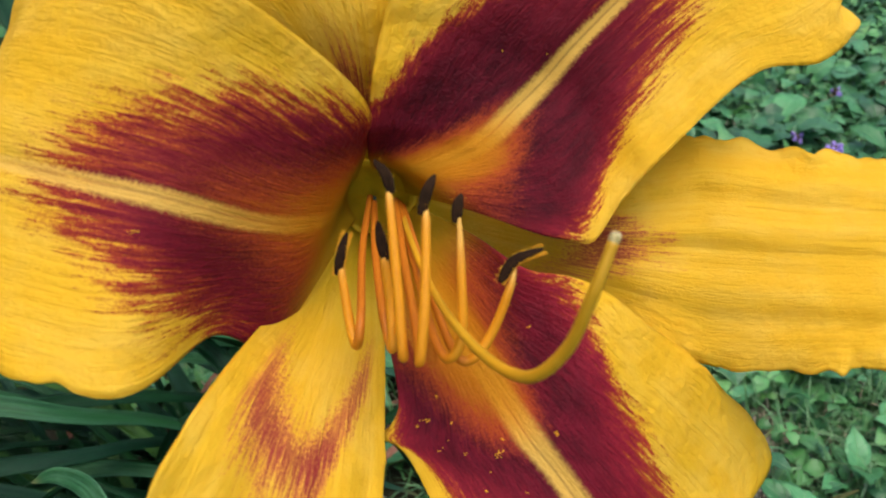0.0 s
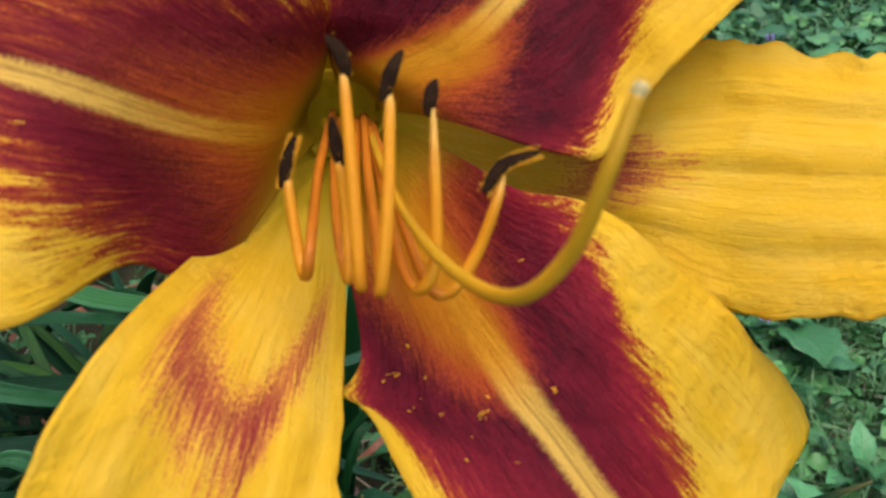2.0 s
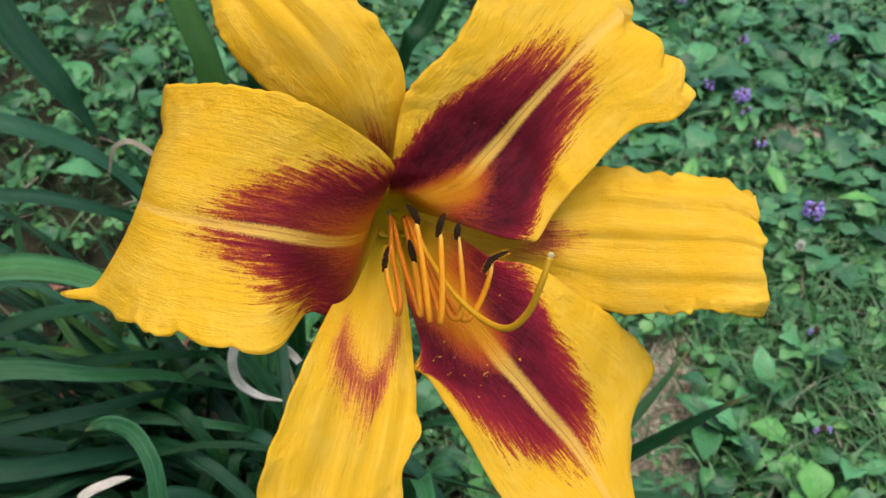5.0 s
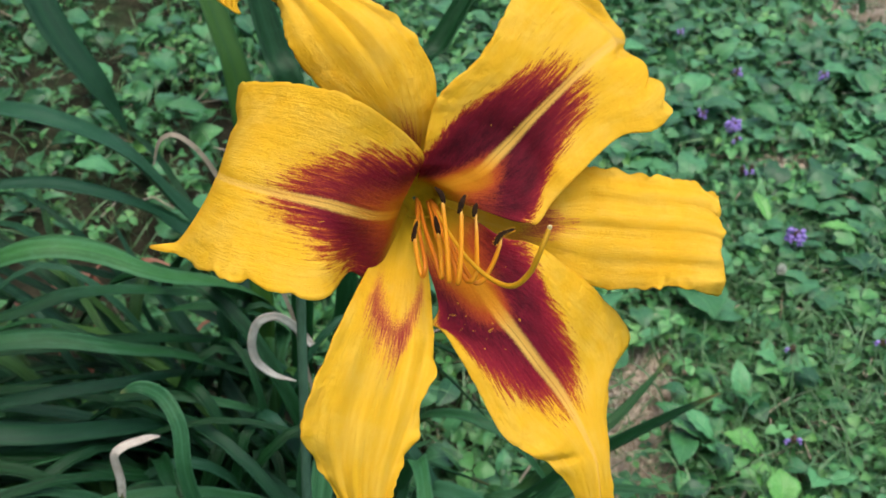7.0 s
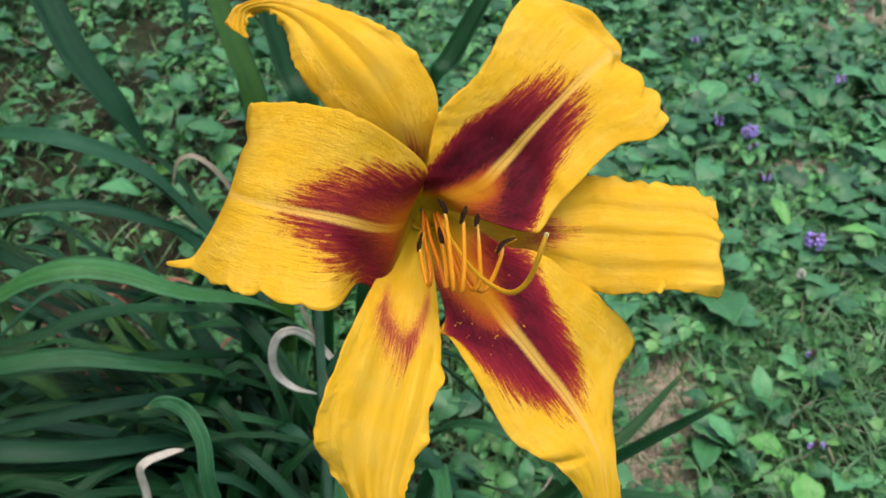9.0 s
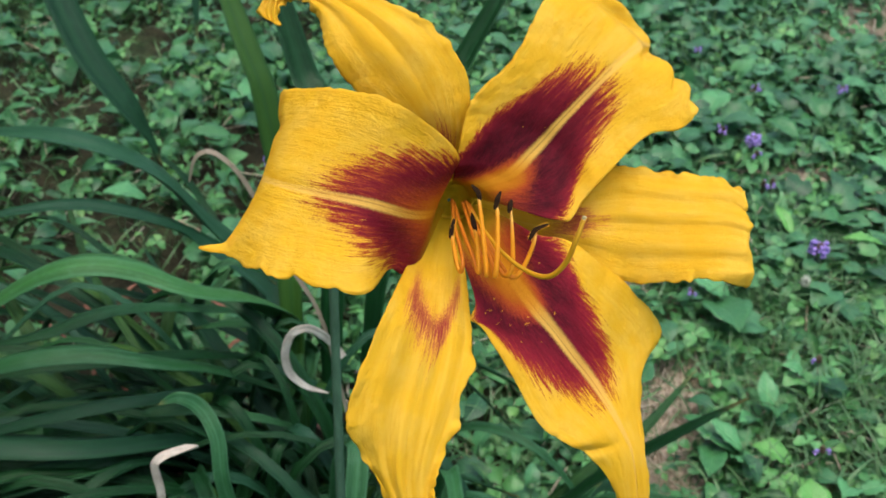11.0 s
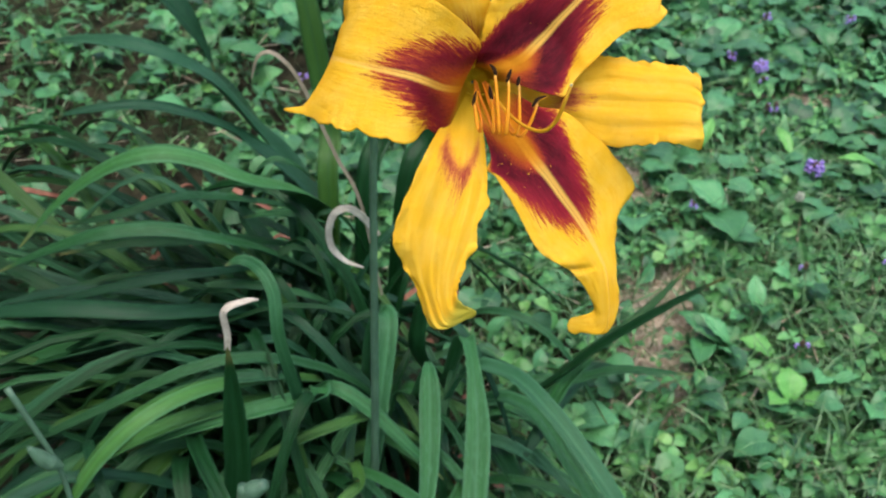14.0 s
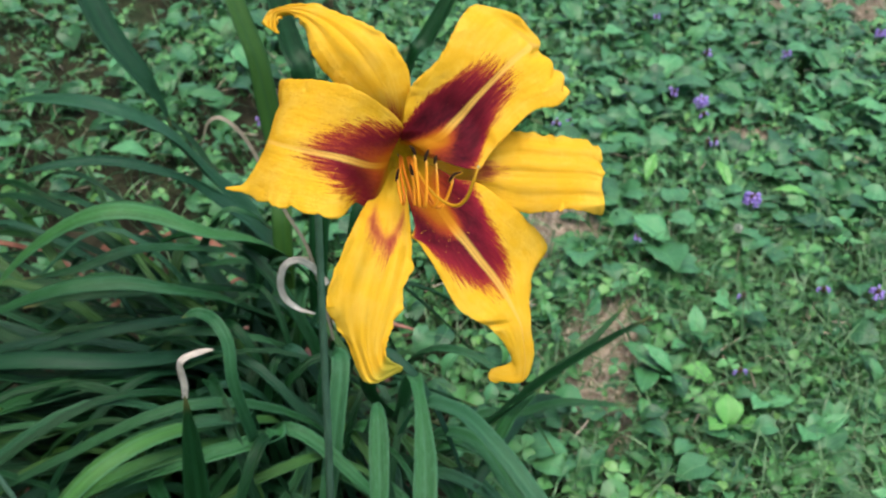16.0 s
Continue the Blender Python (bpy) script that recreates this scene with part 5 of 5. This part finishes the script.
WEEDS = [  # place, leaf length, breadth by length, turn, lean, how pale, leaves
    (0.194, 0.958, 0.050, 0.85, 2.4, 0.2, 2, 1), (0.275, 0.959, 0.034, 1.0, 1.0, 0.4, 1, 2), (0.377, 1.022, 0.050, 0.85, -0.6, 0.3, 1, 2), (0.572, 0.921, 0.046, 0.8, 0.6, 0.3, 1, 2),
    (0.553, 0.831, 0.052, 0.55, 1.2, 0.35, 1, 1), (0.473, 0.670, 0.062, 0.26, 1.45, 0.15, 3, 1), (0.392, 0.714, 0.046, 0.36, 0.5, 0.55, 3, 1), (0.295, 0.733, 0.046, 0.38, -0.3, 0.55, 3, 2),
    (0.272, 0.592, 0.050, 0.85, 0.9, 0.3, 1, 1), (0.278, 0.542, 0.066, 0.78, 3.2, 0.25, 0, 1), (0.294, 0.416, 0.056, 0.48, 2.9, 0.8, 0, 1), (0.232, 0.378, 0.056, 0.5, 0.9, 0.3, 0, 2),
    (0.294, 0.301, 0.030, 0.95, 0.0, 0.3, 3, 5), (0.368, 0.279, 0.056, 0.5, 2.8, 0.6, 1, 2), (0.332, 0.319, 0.038, 0.6, 2.5, 0.4, 1, 2), (0.456, 0.727, 0.042, 0.9, 1.9, 0.3, 0, 2),
    (0.517, 0.997, 0.042, 0.85, 0.2, 0.3, 0, 2), (0.282, 0.362, 0.034, 0.8, 1.2, 0.3, 3, 1), (0.242, 1.189, 0.050, 0.9, 0.5, 0.3, 0, 2), (0.306, 1.107, 0.046, 0.9, 2.0, 0.3, 1, 2),
    (0.623, 1.026, 0.046, 0.9, 0.4, 0.3, 0, 2), (0.643, 0.881, 0.046, 0.9, 1.2, 0.3, 1, 2), (0.276, 0.853, 0.046, 0.75, 1.6, 0.3, 0, 2), (0.448, 0.927, 0.046, 0.8, 0.8, 0.3, 0, 2),
    (-0.464, 1.000, 0.060, 0.75, 1.0, 0.3, 1, 2), (-0.397, 0.773, 0.050, 0.8, 2.1, 0.3, 1, 1), (-0.393, 0.949, 0.046, 0.9, 0.2, 0.3, 0, 2), (-0.317, 0.901, 0.050, 0.8, 1.4, 0.3, 0, 3), (-0.289, 1.040, 0.046, 0.8, 0.4, 0.3, 1, 2),
    (0.243, 0.371, 0.046, 0.45, 1.3, 0.5, 1, 2), (0.289, 0.422, 0.040, 0.5, 0.1, 0.5, 1, 2), (0.150, 0.117, 0.078, 0.80, 0.15, 0.2, 0, 2), (0.220, 0.180, 0.034, 0.6, 1.9, 0.4, 1, 3), (0.415, 0.197, 0.030, 0.6, 0.9, 0.4, 1, 3),
    (0.473, 0.251, 0.028, 0.6, 2.2, 0.4, 1, 3), (0.330, 0.460, 0.030, 0.6, 1.6, 0.4, 1, 3), (0.560, 0.430, 0.026, 0.6, 0.5, 0.4, 1, 3), (0.500, 0.600, 0.026, 0.7, 1.0, 0.4, 1, 3),
]
BARE = [(0.165, 0.655, 0.055, 0.050), (0.200, 0.430, 0.034, 0.060), (0.240, 0.480, 0.030, 0.022), (0.860, 1.345, 0.17, 0.13), (0.185, 0.352, 0.024, 0.035), (0.455, 0.848, 0.05, 0.03), (0.635, 1.293, 0.04, 0.02)]


def bareness(x, y):
    """1 inside the worn patches, 0 outside."""
    worst = 0.0
    for cx, cy, rx, ry in BARE:
        d = math.hypot((x - cx) / rx, (y - cy) / ry) + 0.5 * noise.noise(Vector((x * 25, y * 25, 4.0)))
        worst = max(worst, min(1.0, max(0.0, 1.35 - d) * 2))
    return worst


def strewn(count, seed, low, high, sizes, lean, keep_bare=0.06, box=(-1.2, 1.3, -0.35, 1.95), clump_keep=0.12, turf=0.0):
    rnd, rows = random.Random(seed), []
    while len(rows) < count:
        x, y = rnd.uniform(box[0], box[1]), rnd.uniform(box[2], box[3])
        if rnd.random() < bareness(x, y) * (1 - keep_bare):
            continue
        if math.hypot((x + 0.33) / 0.36, (y - 0.26) / 0.22) < 1 and rnd.random() > clump_keep:
            continue
        rim = min(x - box[0], box[1] - x, y - box[2], box[3] - y) + 0.25 * noise.noise(Vector((x * 2.5, y * 2.5, 1.0)))
        if rnd.random() > 0.1 + rim / 0.45:
            continue
        if rnd.random() < min(1.0, max(0.0, -0.5 - 5 * x + 3 * noise.noise(Vector((x * 3, y * 3, 6.0))))) * (0.76 + 0.4 * noise.noise(Vector((x * 9, y * 9, 8.0)))):
            continue
        if turf and rnd.random() < turf * min(1.0, max(0.0, (0.72 - y + 0.25 * noise.noise(Vector((x * 5, y * 5, 3.0)))) / 0.25)):
            continue
        thick = 0.5 + 0.5 * noise.noise(Vector((x * 6, y * 6, seed)))
        if rnd.random() > 0.12 + 1.1 * thick:
            continue
        z = ground_height(x, y) + rnd.uniform(low, high) * (0.6 + 0.6 * thick)
        rows.append((x, y, z, sizes[0] + (sizes[1] - sizes[0]) * rnd.random() ** 1.6, rnd.uniform(0, 6.3), rnd.gauss(0, lean), rnd.uniform(0, 6.3)))
    return rows


def leaf_shape(outline, cup, n=5, stem=0.0, across=3):
    """An ovate leaf from (0, 0) along +y, one long: half-widths by outline, folded along its rib, drooping at the tip."""
    verts, faces = [], []
    for k in range(n):
        s = k / (n - 1)
        w = np.interp(s, np.linspace(0, 1, len(outline)), outline)
        z = 0.12 * math.sin(math.pi * s) - 0.25 * s * s
        for x in np.linspace(-1, 1, across):
            verts.append((x * w, s - 0.25 - (0.16 * x * x * (1 - s) ** 5 if across > 3 else 0.0), z + cup * abs(x) ** 1.5 * w + (0.02 * math.sin(s * 19 + 2 * x) * abs(x) if across > 3 else 0.0)))
    for k in range(n - 1):
        for j in range(across - 1):
            faces.append((k * across + j, k * across + j + 1, (k + 1) * across + j + 1, (k + 1) * across + j))
    if stem:
        b = len(verts)
        verts += [(-0.03, -0.25, 0), (0.03, -0.25, 0), (0.05, -0.5, -stem), (-0.05, -0.5, -stem)]
        faces.append((b, b + 1, b + 2, b + 3))
    return verts, faces


def trefoil():
    verts, faces = [], []
    for turn in (0, 2.09, 4.19):
        lv, lf = leaf_shape((0.06, 0.34, 0.46, 0.40, 0.12), 0.35, 4)
        b = len(verts)
        for x, y, z in lv:
            y += 0.3
            verts.append((x * math.cos(turn) - y * math.sin(turn), x * math.sin(turn) + y * math.cos(turn), z))
        faces += [tuple(b + k for k in f) for f in lf]
    return verts, faces


def grass_blade():
    rows = ((0, 0, 0.014), (0.05, 0.28, 0.017), (0.17, 0.50, 0.018), (0.36, 0.64, 0.016), (0.60, 0.68, 0.011))
    verts = [(x * w, y, z) for y, z, w in rows for x in (-1, 1)] + [(0.01, 0.88, 0.62)]
    return verts, [(2 * k, 2 * k + 1, 2 * k + 3, 2 * k + 2) for k in range(4)] + [(8, 9, 10)]


def straw_bit():
    return [(-0.028, -0.5, 0), (0.028, -0.5, 0), (0.028, 0.5, 0.02), (-0.028, 0.5, 0.02), (0, -0.5, 0.03), (0, 0.5, 0.05)], [(0, 1, 2, 3), (1, 4, 5, 2), (4, 0, 3, 5)]


def chip():
    return [(-0.5, -0.2, 0), (0.45, -0.25, 0.05), (0.5, 0.2, 0), (-0.4, 0.25, 0.1), (0, 0, 0.16)], [(0, 1, 4), (1, 2, 4), (2, 3, 4), (3, 0, 4)]


shape, faces = trefoil()
scatter("clover_patch", shape, faces, strewn(11000, 31, 0.002, 0.045, (0.007, 0.014), 0.45), CLOVER, "low clover leaves covering the lawn", "clover")
shape, faces = leaf_shape((0.06, 0.24, 0.34, 0.36, 0.30, 0.17, 0.0), 0.22, 8, 0.5, 5)
scatter("broad_leaved_weeds", shape, faces, strewn(6000, 32, 0.002, 0.048, (0.009, 0.031), 0.65, turf=0.35), VIOLET_LEAF, "low oval leaves of lawn weeds", "weeds")
shape, faces = leaf_shape((0.08, 0.20, 0.24, 0.17, 0.02), 0.35, 6, 0.4)
scatter("narrow_leaved_weeds", shape, faces, strewn(10500, 33, 0.002, 0.046, (0.008, 0.028), 0.75), CLOVER, "low narrow leaves of lawn weeds", "weeds")
shape, faces = leaf_shape((0.05, 0.10, 0.15, 0.17, 0.12, 0.02), 0.35, 8, 0.2)
scatter("plantain_leaves", shape, faces, strewn(1500, 36, 0.012, 0.044, (0.024, 0.056), 0.55, turf=0.7), VIOLET_LEAF, "long narrow weed leaves standing out of the lawn", "weeds")
rows = strewn(1100, 38, 0.022, 0.050, (0.011, 0.020), 0.45)
shape, faces = trefoil()
scatter("tall_clover", shape, faces, rows, YOUNG_CLOVER, "larger pale green clover leaves standing above the lawn", "clover")
shape, faces = leaf_shape((0.22, 0.44, 0.52, 0.52, 0.46, 0.34, 0.18, 0.0), 0.16, 9, 0.5, 5)
scatter("violet_leaves", shape, faces, strewn(3300, 37, 0.018, 0.054, (0.018, 0.042), 0.38, turf=0.8), VIOLET_LEAF, "rounded heart-shaped violet leaves above the lawn", "weeds")
shape, faces = grass_blade()
scatter("lawn_grass", shape, faces, strewn(22000, 34, -0.004, 0.006, (0.025, 0.070), 0.7, 0.3), GRASS, "thin green grass blades between the weeds", "grass")
shape = [(x * 0.9, y, z) for x, y, z in shape]
rows = strewn(15000, 39, -0.004, 0.012, (0.024, 0.070), 0.75, 0.25, (0.02, 1.0, -0.3, 0.75))
scatter("fine_grass", shape, faces, rows, GRASS, "fine short grass in the open part of the lawn", "grass")
shape, faces = straw_bit()
rows = strewn(5000, 35, 0.001, 0.036, (0.012, 0.05), 0.3, 1.0) + strewn(1300, 41, 0.004, 0.034, (0.015, 0.045), 0.35, 1.0, (0.05, 1.0, -0.3, 0.95))
rnd = random.Random(9)
for cx, cy, rx, ry in BARE:
    rows += [(cx + rnd.gauss(0, rx * 0.7), cy + rnd.gauss(0, ry * 0.7), rnd.uniform(0.002, 0.014), rnd.uniform(0.012, 0.05), rnd.uniform(0, 6.3), rnd.gauss(0, 0.18), 0) for _ in range(2300 if rx < 0.15 else 7000)]
scatter("dry_grass", shape, faces, rows, STRAW, "straw-coloured dead grass on worn soil", "straw")
shape, faces = chip()
rows = [(-0.18 + rnd.gauss(0, 0.16), 0.24 + rnd.gauss(0, 0.13), rnd.uniform(0.002, 0.012), rnd.uniform(0.008, 0.024), rnd.uniform(0, 6.3), rnd.gauss(0, 0.3), 0) for _ in range(190)]
scatter("bark_litter", shape, faces, rows, LITTER, "reddish-brown bark and dead leaf litter under the clump", "litter")


def self_heal(x, y, big, out, rnd):
    """A self-heal: a square stem and a short oblong head of hairy calyces, with hooded purple florets round it."""
    thing = new("self_heal_flower")
    thing.location = (x, y, 0)
    tall = rnd.uniform(0.053, 0.057) / big - 0.007
    v, f = tube([(0, 0, -0.004), (0.002, 0.001, tall * 0.6), (0.003, 0, tall)], (0.0010, 0.0009, 0.0008), 5, 6)
    link("stem", v, f, CALYX, thing)
    verts, faces = [], []
    for k in range(16):
        w, z = k * 2.4, tall + 0.00075 * k
        r = 0.0045 * math.sin(math.pi * (0.25 + 0.6 * k / 15))
        tv, tf = tube([(0.003 + 0.3 * r * math.cos(w), 0.3 * r * math.sin(w), z), (0.003 + r * math.cos(w), r * math.sin(w), z + 0.0015), (0.003 + 1.25 * r * math.cos(w), 1.25 * r * math.sin(w), z + 0.0032)], (0.0014, 0.0020, 0.0006), 5, 4)
        b = len(verts)
        verts += tv
        faces += [tuple(b + i for i in q) for q in tf]
    link("calyx_head", verts, faces, CALYX, thing)
    for k in range(out):
        w, z = k * 2.4 + rnd.uniform(-0.3, 0.3), tall + 0.003 + 0.010 * k / max(out, 4) + rnd.uniform(-0.001, 0.001)
        c, s = math.cos(w), math.sin(w)
        tv, tf = tube([(0.003 + 0.004 * c, 0.004 * s, z), (0.003 + 0.007 * c, 0.007 * s, z + 0.0030), (0.003 + 0.0095 * c, 0.0095 * s, z + 0.0026), (0.003 + 0.0110 * c, 0.0110 * s, z - 0.0008)], (0.0012, 0.0022, 0.0027, 0.0014), 6, 8)
        floret = link("floret", tv, tf, PURPLE, thing)
        # the lower lip, a small spreading apron
        lip = [(0.003 + (0.0075 + 0.0045 * i) * c - j * 0.0024 * (1 + i) * s, (0.0075 + 0.0045 * i) * s + j * 0.0024 * (1 + i) * c, z - 0.0002 - 0.0022 * i - 0.0006 * abs(j)) for i in (0, 0.5, 1) for j in (-1, 0, 1)]
        lip += [(px, py, pz - 0.0004) for px, py, pz in lip]
        lf = [(i * 3 + j, i * 3 + j + 1, i * 3 + j + 4, i * 3 + j + 3) for i in range(2) for j in range(2)]
        lf += [tuple(n + 9 for n in reversed(q)) for q in lf]
        rim = (0, 1, 2, 5, 8, 7, 6, 3)
        lf += [(rim[i], rim[(i + 1) % 8], rim[(i + 1) % 8] + 9, rim[i] + 9) for i in range(8)]
        link("lip", lip, lf, PURPLE, floret)
    thing.scale = (big,) * 3
    thing.rotation_euler = (rnd.uniform(-0.1, 0.1), rnd.uniform(-0.1, 0.1), rnd.uniform(0, 6.3))
    label = "purple self-heal flower in full bloom standing in the lawn" if out > 6 else "small purple self-heal flower standing in the lawn" if out > 2 else "brownish self-heal head, nearly spent, in the lawn"
    return tagged(thing, label, "wildflower", "self-heal flowers in the lawn")


rnd = random.Random(41)
for x, y, big, out in VIOLETS:
    self_heal(x, y, big * 0.74, out, rnd)


def clover_blossom(x, y):
    thing = new("white_clover_blossom")
    thing.location = (x, y, 0)
    v, f = tube([(0, 0, -0.004), (0.002, 0, 0.03), (0.002, 0.001, 0.045)], (0.0008, 0.0008, 0.0007), 5, 6)
    link("stem", v, f, GRASS, thing)
    verts, faces = [], []
    for k in range(34):
        z = 1 - 2 * (k + 0.5) / 34
        w, r = k * 2.4, math.sqrt(1 - z * z)
        d = np.array((r * math.cos(w), r * math.sin(w), z))
        at = np.array((0.002, 0.001, 0.049))
        tv, tf = tube([at + d * 0.002, at + d * 0.006, at + d * 0.0085 + np.array((0, 0, 0.001))], (0.0006, 0.0013, 0.0004), 5, 5)
        b = len(verts)
        verts += tv
        faces += [tuple(b + i for i in q) for q in tf]
    link("blossom_head", verts, faces, WHITE, thing)
    thing.scale = (0.72, 0.72, 1.0)
    return tagged(thing, "round white clover blossom in the lawn", "wildflower", "white clover blossoms")


for x, y in WHITES:
    clover_blossom(x, y)


def weed(x, y, length, broad, turn, lean, tone, leaves, rnd):
    """A broad-leaved weed: one to five oval or heart-shaped leaves, each on a stalk from one root."""
    thing = new("broad_leaf_weed")
    thing.location = (x, y, 0)
    shape = (0.10, 0.36, 0.48, 0.50, 0.40, 0.20, 0.0) if broad > 0.7 else (0.06, 0.28, 0.44, 0.50, 0.42, 0.24, 0.0)
    for k in range(leaves):
        size, w = length * (1.0 if k == 0 else rnd.uniform(0.6, 0.95)), turn + k * 2.2 + rnd.uniform(-0.3, 0.3)
        lift, tip = rnd.uniform(0.042, 0.058) - 0.006 * k, lean + rnd.uniform(-0.15, 0.15)
        c, s = math.cos(w), math.sin(w)
        verts, uvs, faces, n = [], [], [], 11
        for i in range(n):
            t = i / (n - 1)
            half = np.interp(t, np.linspace(0, 1, 7), shape) * broad * size * (1 + 0.07 * noise.noise(Vector((t * 7, k + x * 31, y * 17))))
            for j in range(-3, 4):
                lobe = -0.14 * size * (abs(j) / 3) ** 2 * (1 - t) ** 6 * (broad > 0.7)
                px, py = j / 3 * half, (t - 0.4) * size + lobe
                pz = 0.30 * abs(j / 3) * half - 0.35 * size * (t - 0.5) ** 2 + 0.0012 * math.sin(t * 26 + abs(j) * 1.5) * (abs(j) > 0) + 0.003 * noise.noise(Vector((px * 60, py * 60, k + x * 9)))
                py, pz = py * math.cos(tip) - pz * math.sin(tip), py * math.sin(tip) + pz * math.cos(tip)
                away = 0.012 * (k > 0) * (1 + 0.5 * k)
                verts.append((px * c - (py + away) * s, px * s + (py + away) * c, max(0.012, lift + pz)))
                uvs.append((j / 3 * 0.5 * broad, t))
        for i in range(n - 1):
            for j in range(6):
                faces.append((i * 7 + j, i * 7 + j + 1, (i + 1) * 7 + j + 1, (i + 1) * 7 + j))
        foot = Vector(verts[3])
        leaf = link("leaf", verts, faces, WEED_MATS[tone], thing, "", uvs)
        skin = leaf.modifiers.new("thickness", "SOLIDIFY")
        skin.thickness, skin.offset = 0.0003, 0.0
        tv, tf = tube([(0, 0, -0.004), foot * 0.5 + Vector((0, 0, 0.008)), foot], (0.0010, 0.0009, 0.0008), 5, 6)
        link("leaf_stalk", tv, tf, WEED_MATS[tone], leaf)
    label = "pale yellow-green broad-leaved weed rooted in the lawn" if tone == 3 else "green broad-leaved weed rooted in the lawn"
    return tagged(thing, label, "weed", "broad-leaved weeds in the lawn")


WEED_MATS = (
    cover_material("dark weed leaf", (0.034, 0.150, 0.045), (0.050, 0.190, 0.060), (0.09, 0.28, 0.09)),
    cover_material("green weed leaf", (0.065, 0.255, 0.090), (0.100, 0.320, 0.120), (0.15, 0.40, 0.15)),
    cover_material("bluish weed leaf", (0.130, 0.330, 0.190), (0.200, 0.430, 0.270), (0.25, 0.48, 0.30)),
    cover_material("pale weed leaf", (0.085, 0.300, 0.060), (0.130, 0.380, 0.080), (0.20, 0.46, 0.13)),
)
for row in WEEDS:
    weed(*row, rnd)


# ---- tall shrubs added out of view beside the lawn, to keep the light off that side ----
def unseen_shade_shrub(x, y, wide, tall, seed):
    rnd = random.Random(seed)
    thing = new("unseen_shade_shrub")
    thing.location = (x, y, 0)
    for k in range(5):
        dx, dy = rnd.uniform(-0.2, 0.2), rnd.uniform(-wide, wide)
        v, f = tube([(dx * 0.3, dy * 0.3, -0.02), (dx * 0.7, dy * 0.6, tall * 0.4), (dx, dy, tall * 0.9)], (0.022, 0.015, 0.006), 8, 14)
        link("stem", v, f, SOIL, thing)
    rows = []
    while len(rows) < 3600:
        a, h, r = rnd.uniform(0, 6.3), rnd.random(), rnd.random() ** 0.4
        bulge = math.sin(math.pi * (0.12 + 0.8 * h)) * (0.85 + 0.3 * noise.noise(Vector((math.cos(a) * 2, math.sin(a) * 2, h * 5 + seed))))
        rows.append((0.30 * r * bulge * math.cos(a), wide * r * bulge * math.sin(a), 0.03 + h * tall, rnd.uniform(0.05, 0.085), rnd.uniform(0, 6.3), rnd.gauss(0, 0.7), rnd.uniform(0, 6.3)))
    lv, lf = leaf_shape((0.10, 0.26, 0.30, 0.22, 0.02), 0.3, 6, 0.3)
    scatter("crown", lv, lf, rows, SHRUB, "", "", thing)
    return tagged(thing, "tall leafy green shrub, added out of view to shade the lawn's left side", "shrub", "shrubs along the border")


SHRUB = cover_material("shrub leaves", (0.025, 0.075, 0.022), (0.06, 0.15, 0.045), (0.10, 0.19, 0.05))
# a row of added light blockers, left of all that is seen
for k, y in enumerate((-1.15, -0.35, 0.45, 1.25, 2.05)):
    unseen_shade_shrub(-1.32 + 0.05 * math.sin(k * 2.1), y, 0.55, 2.3 + 0.12 * math.sin(k * 1.7), 60 + k)
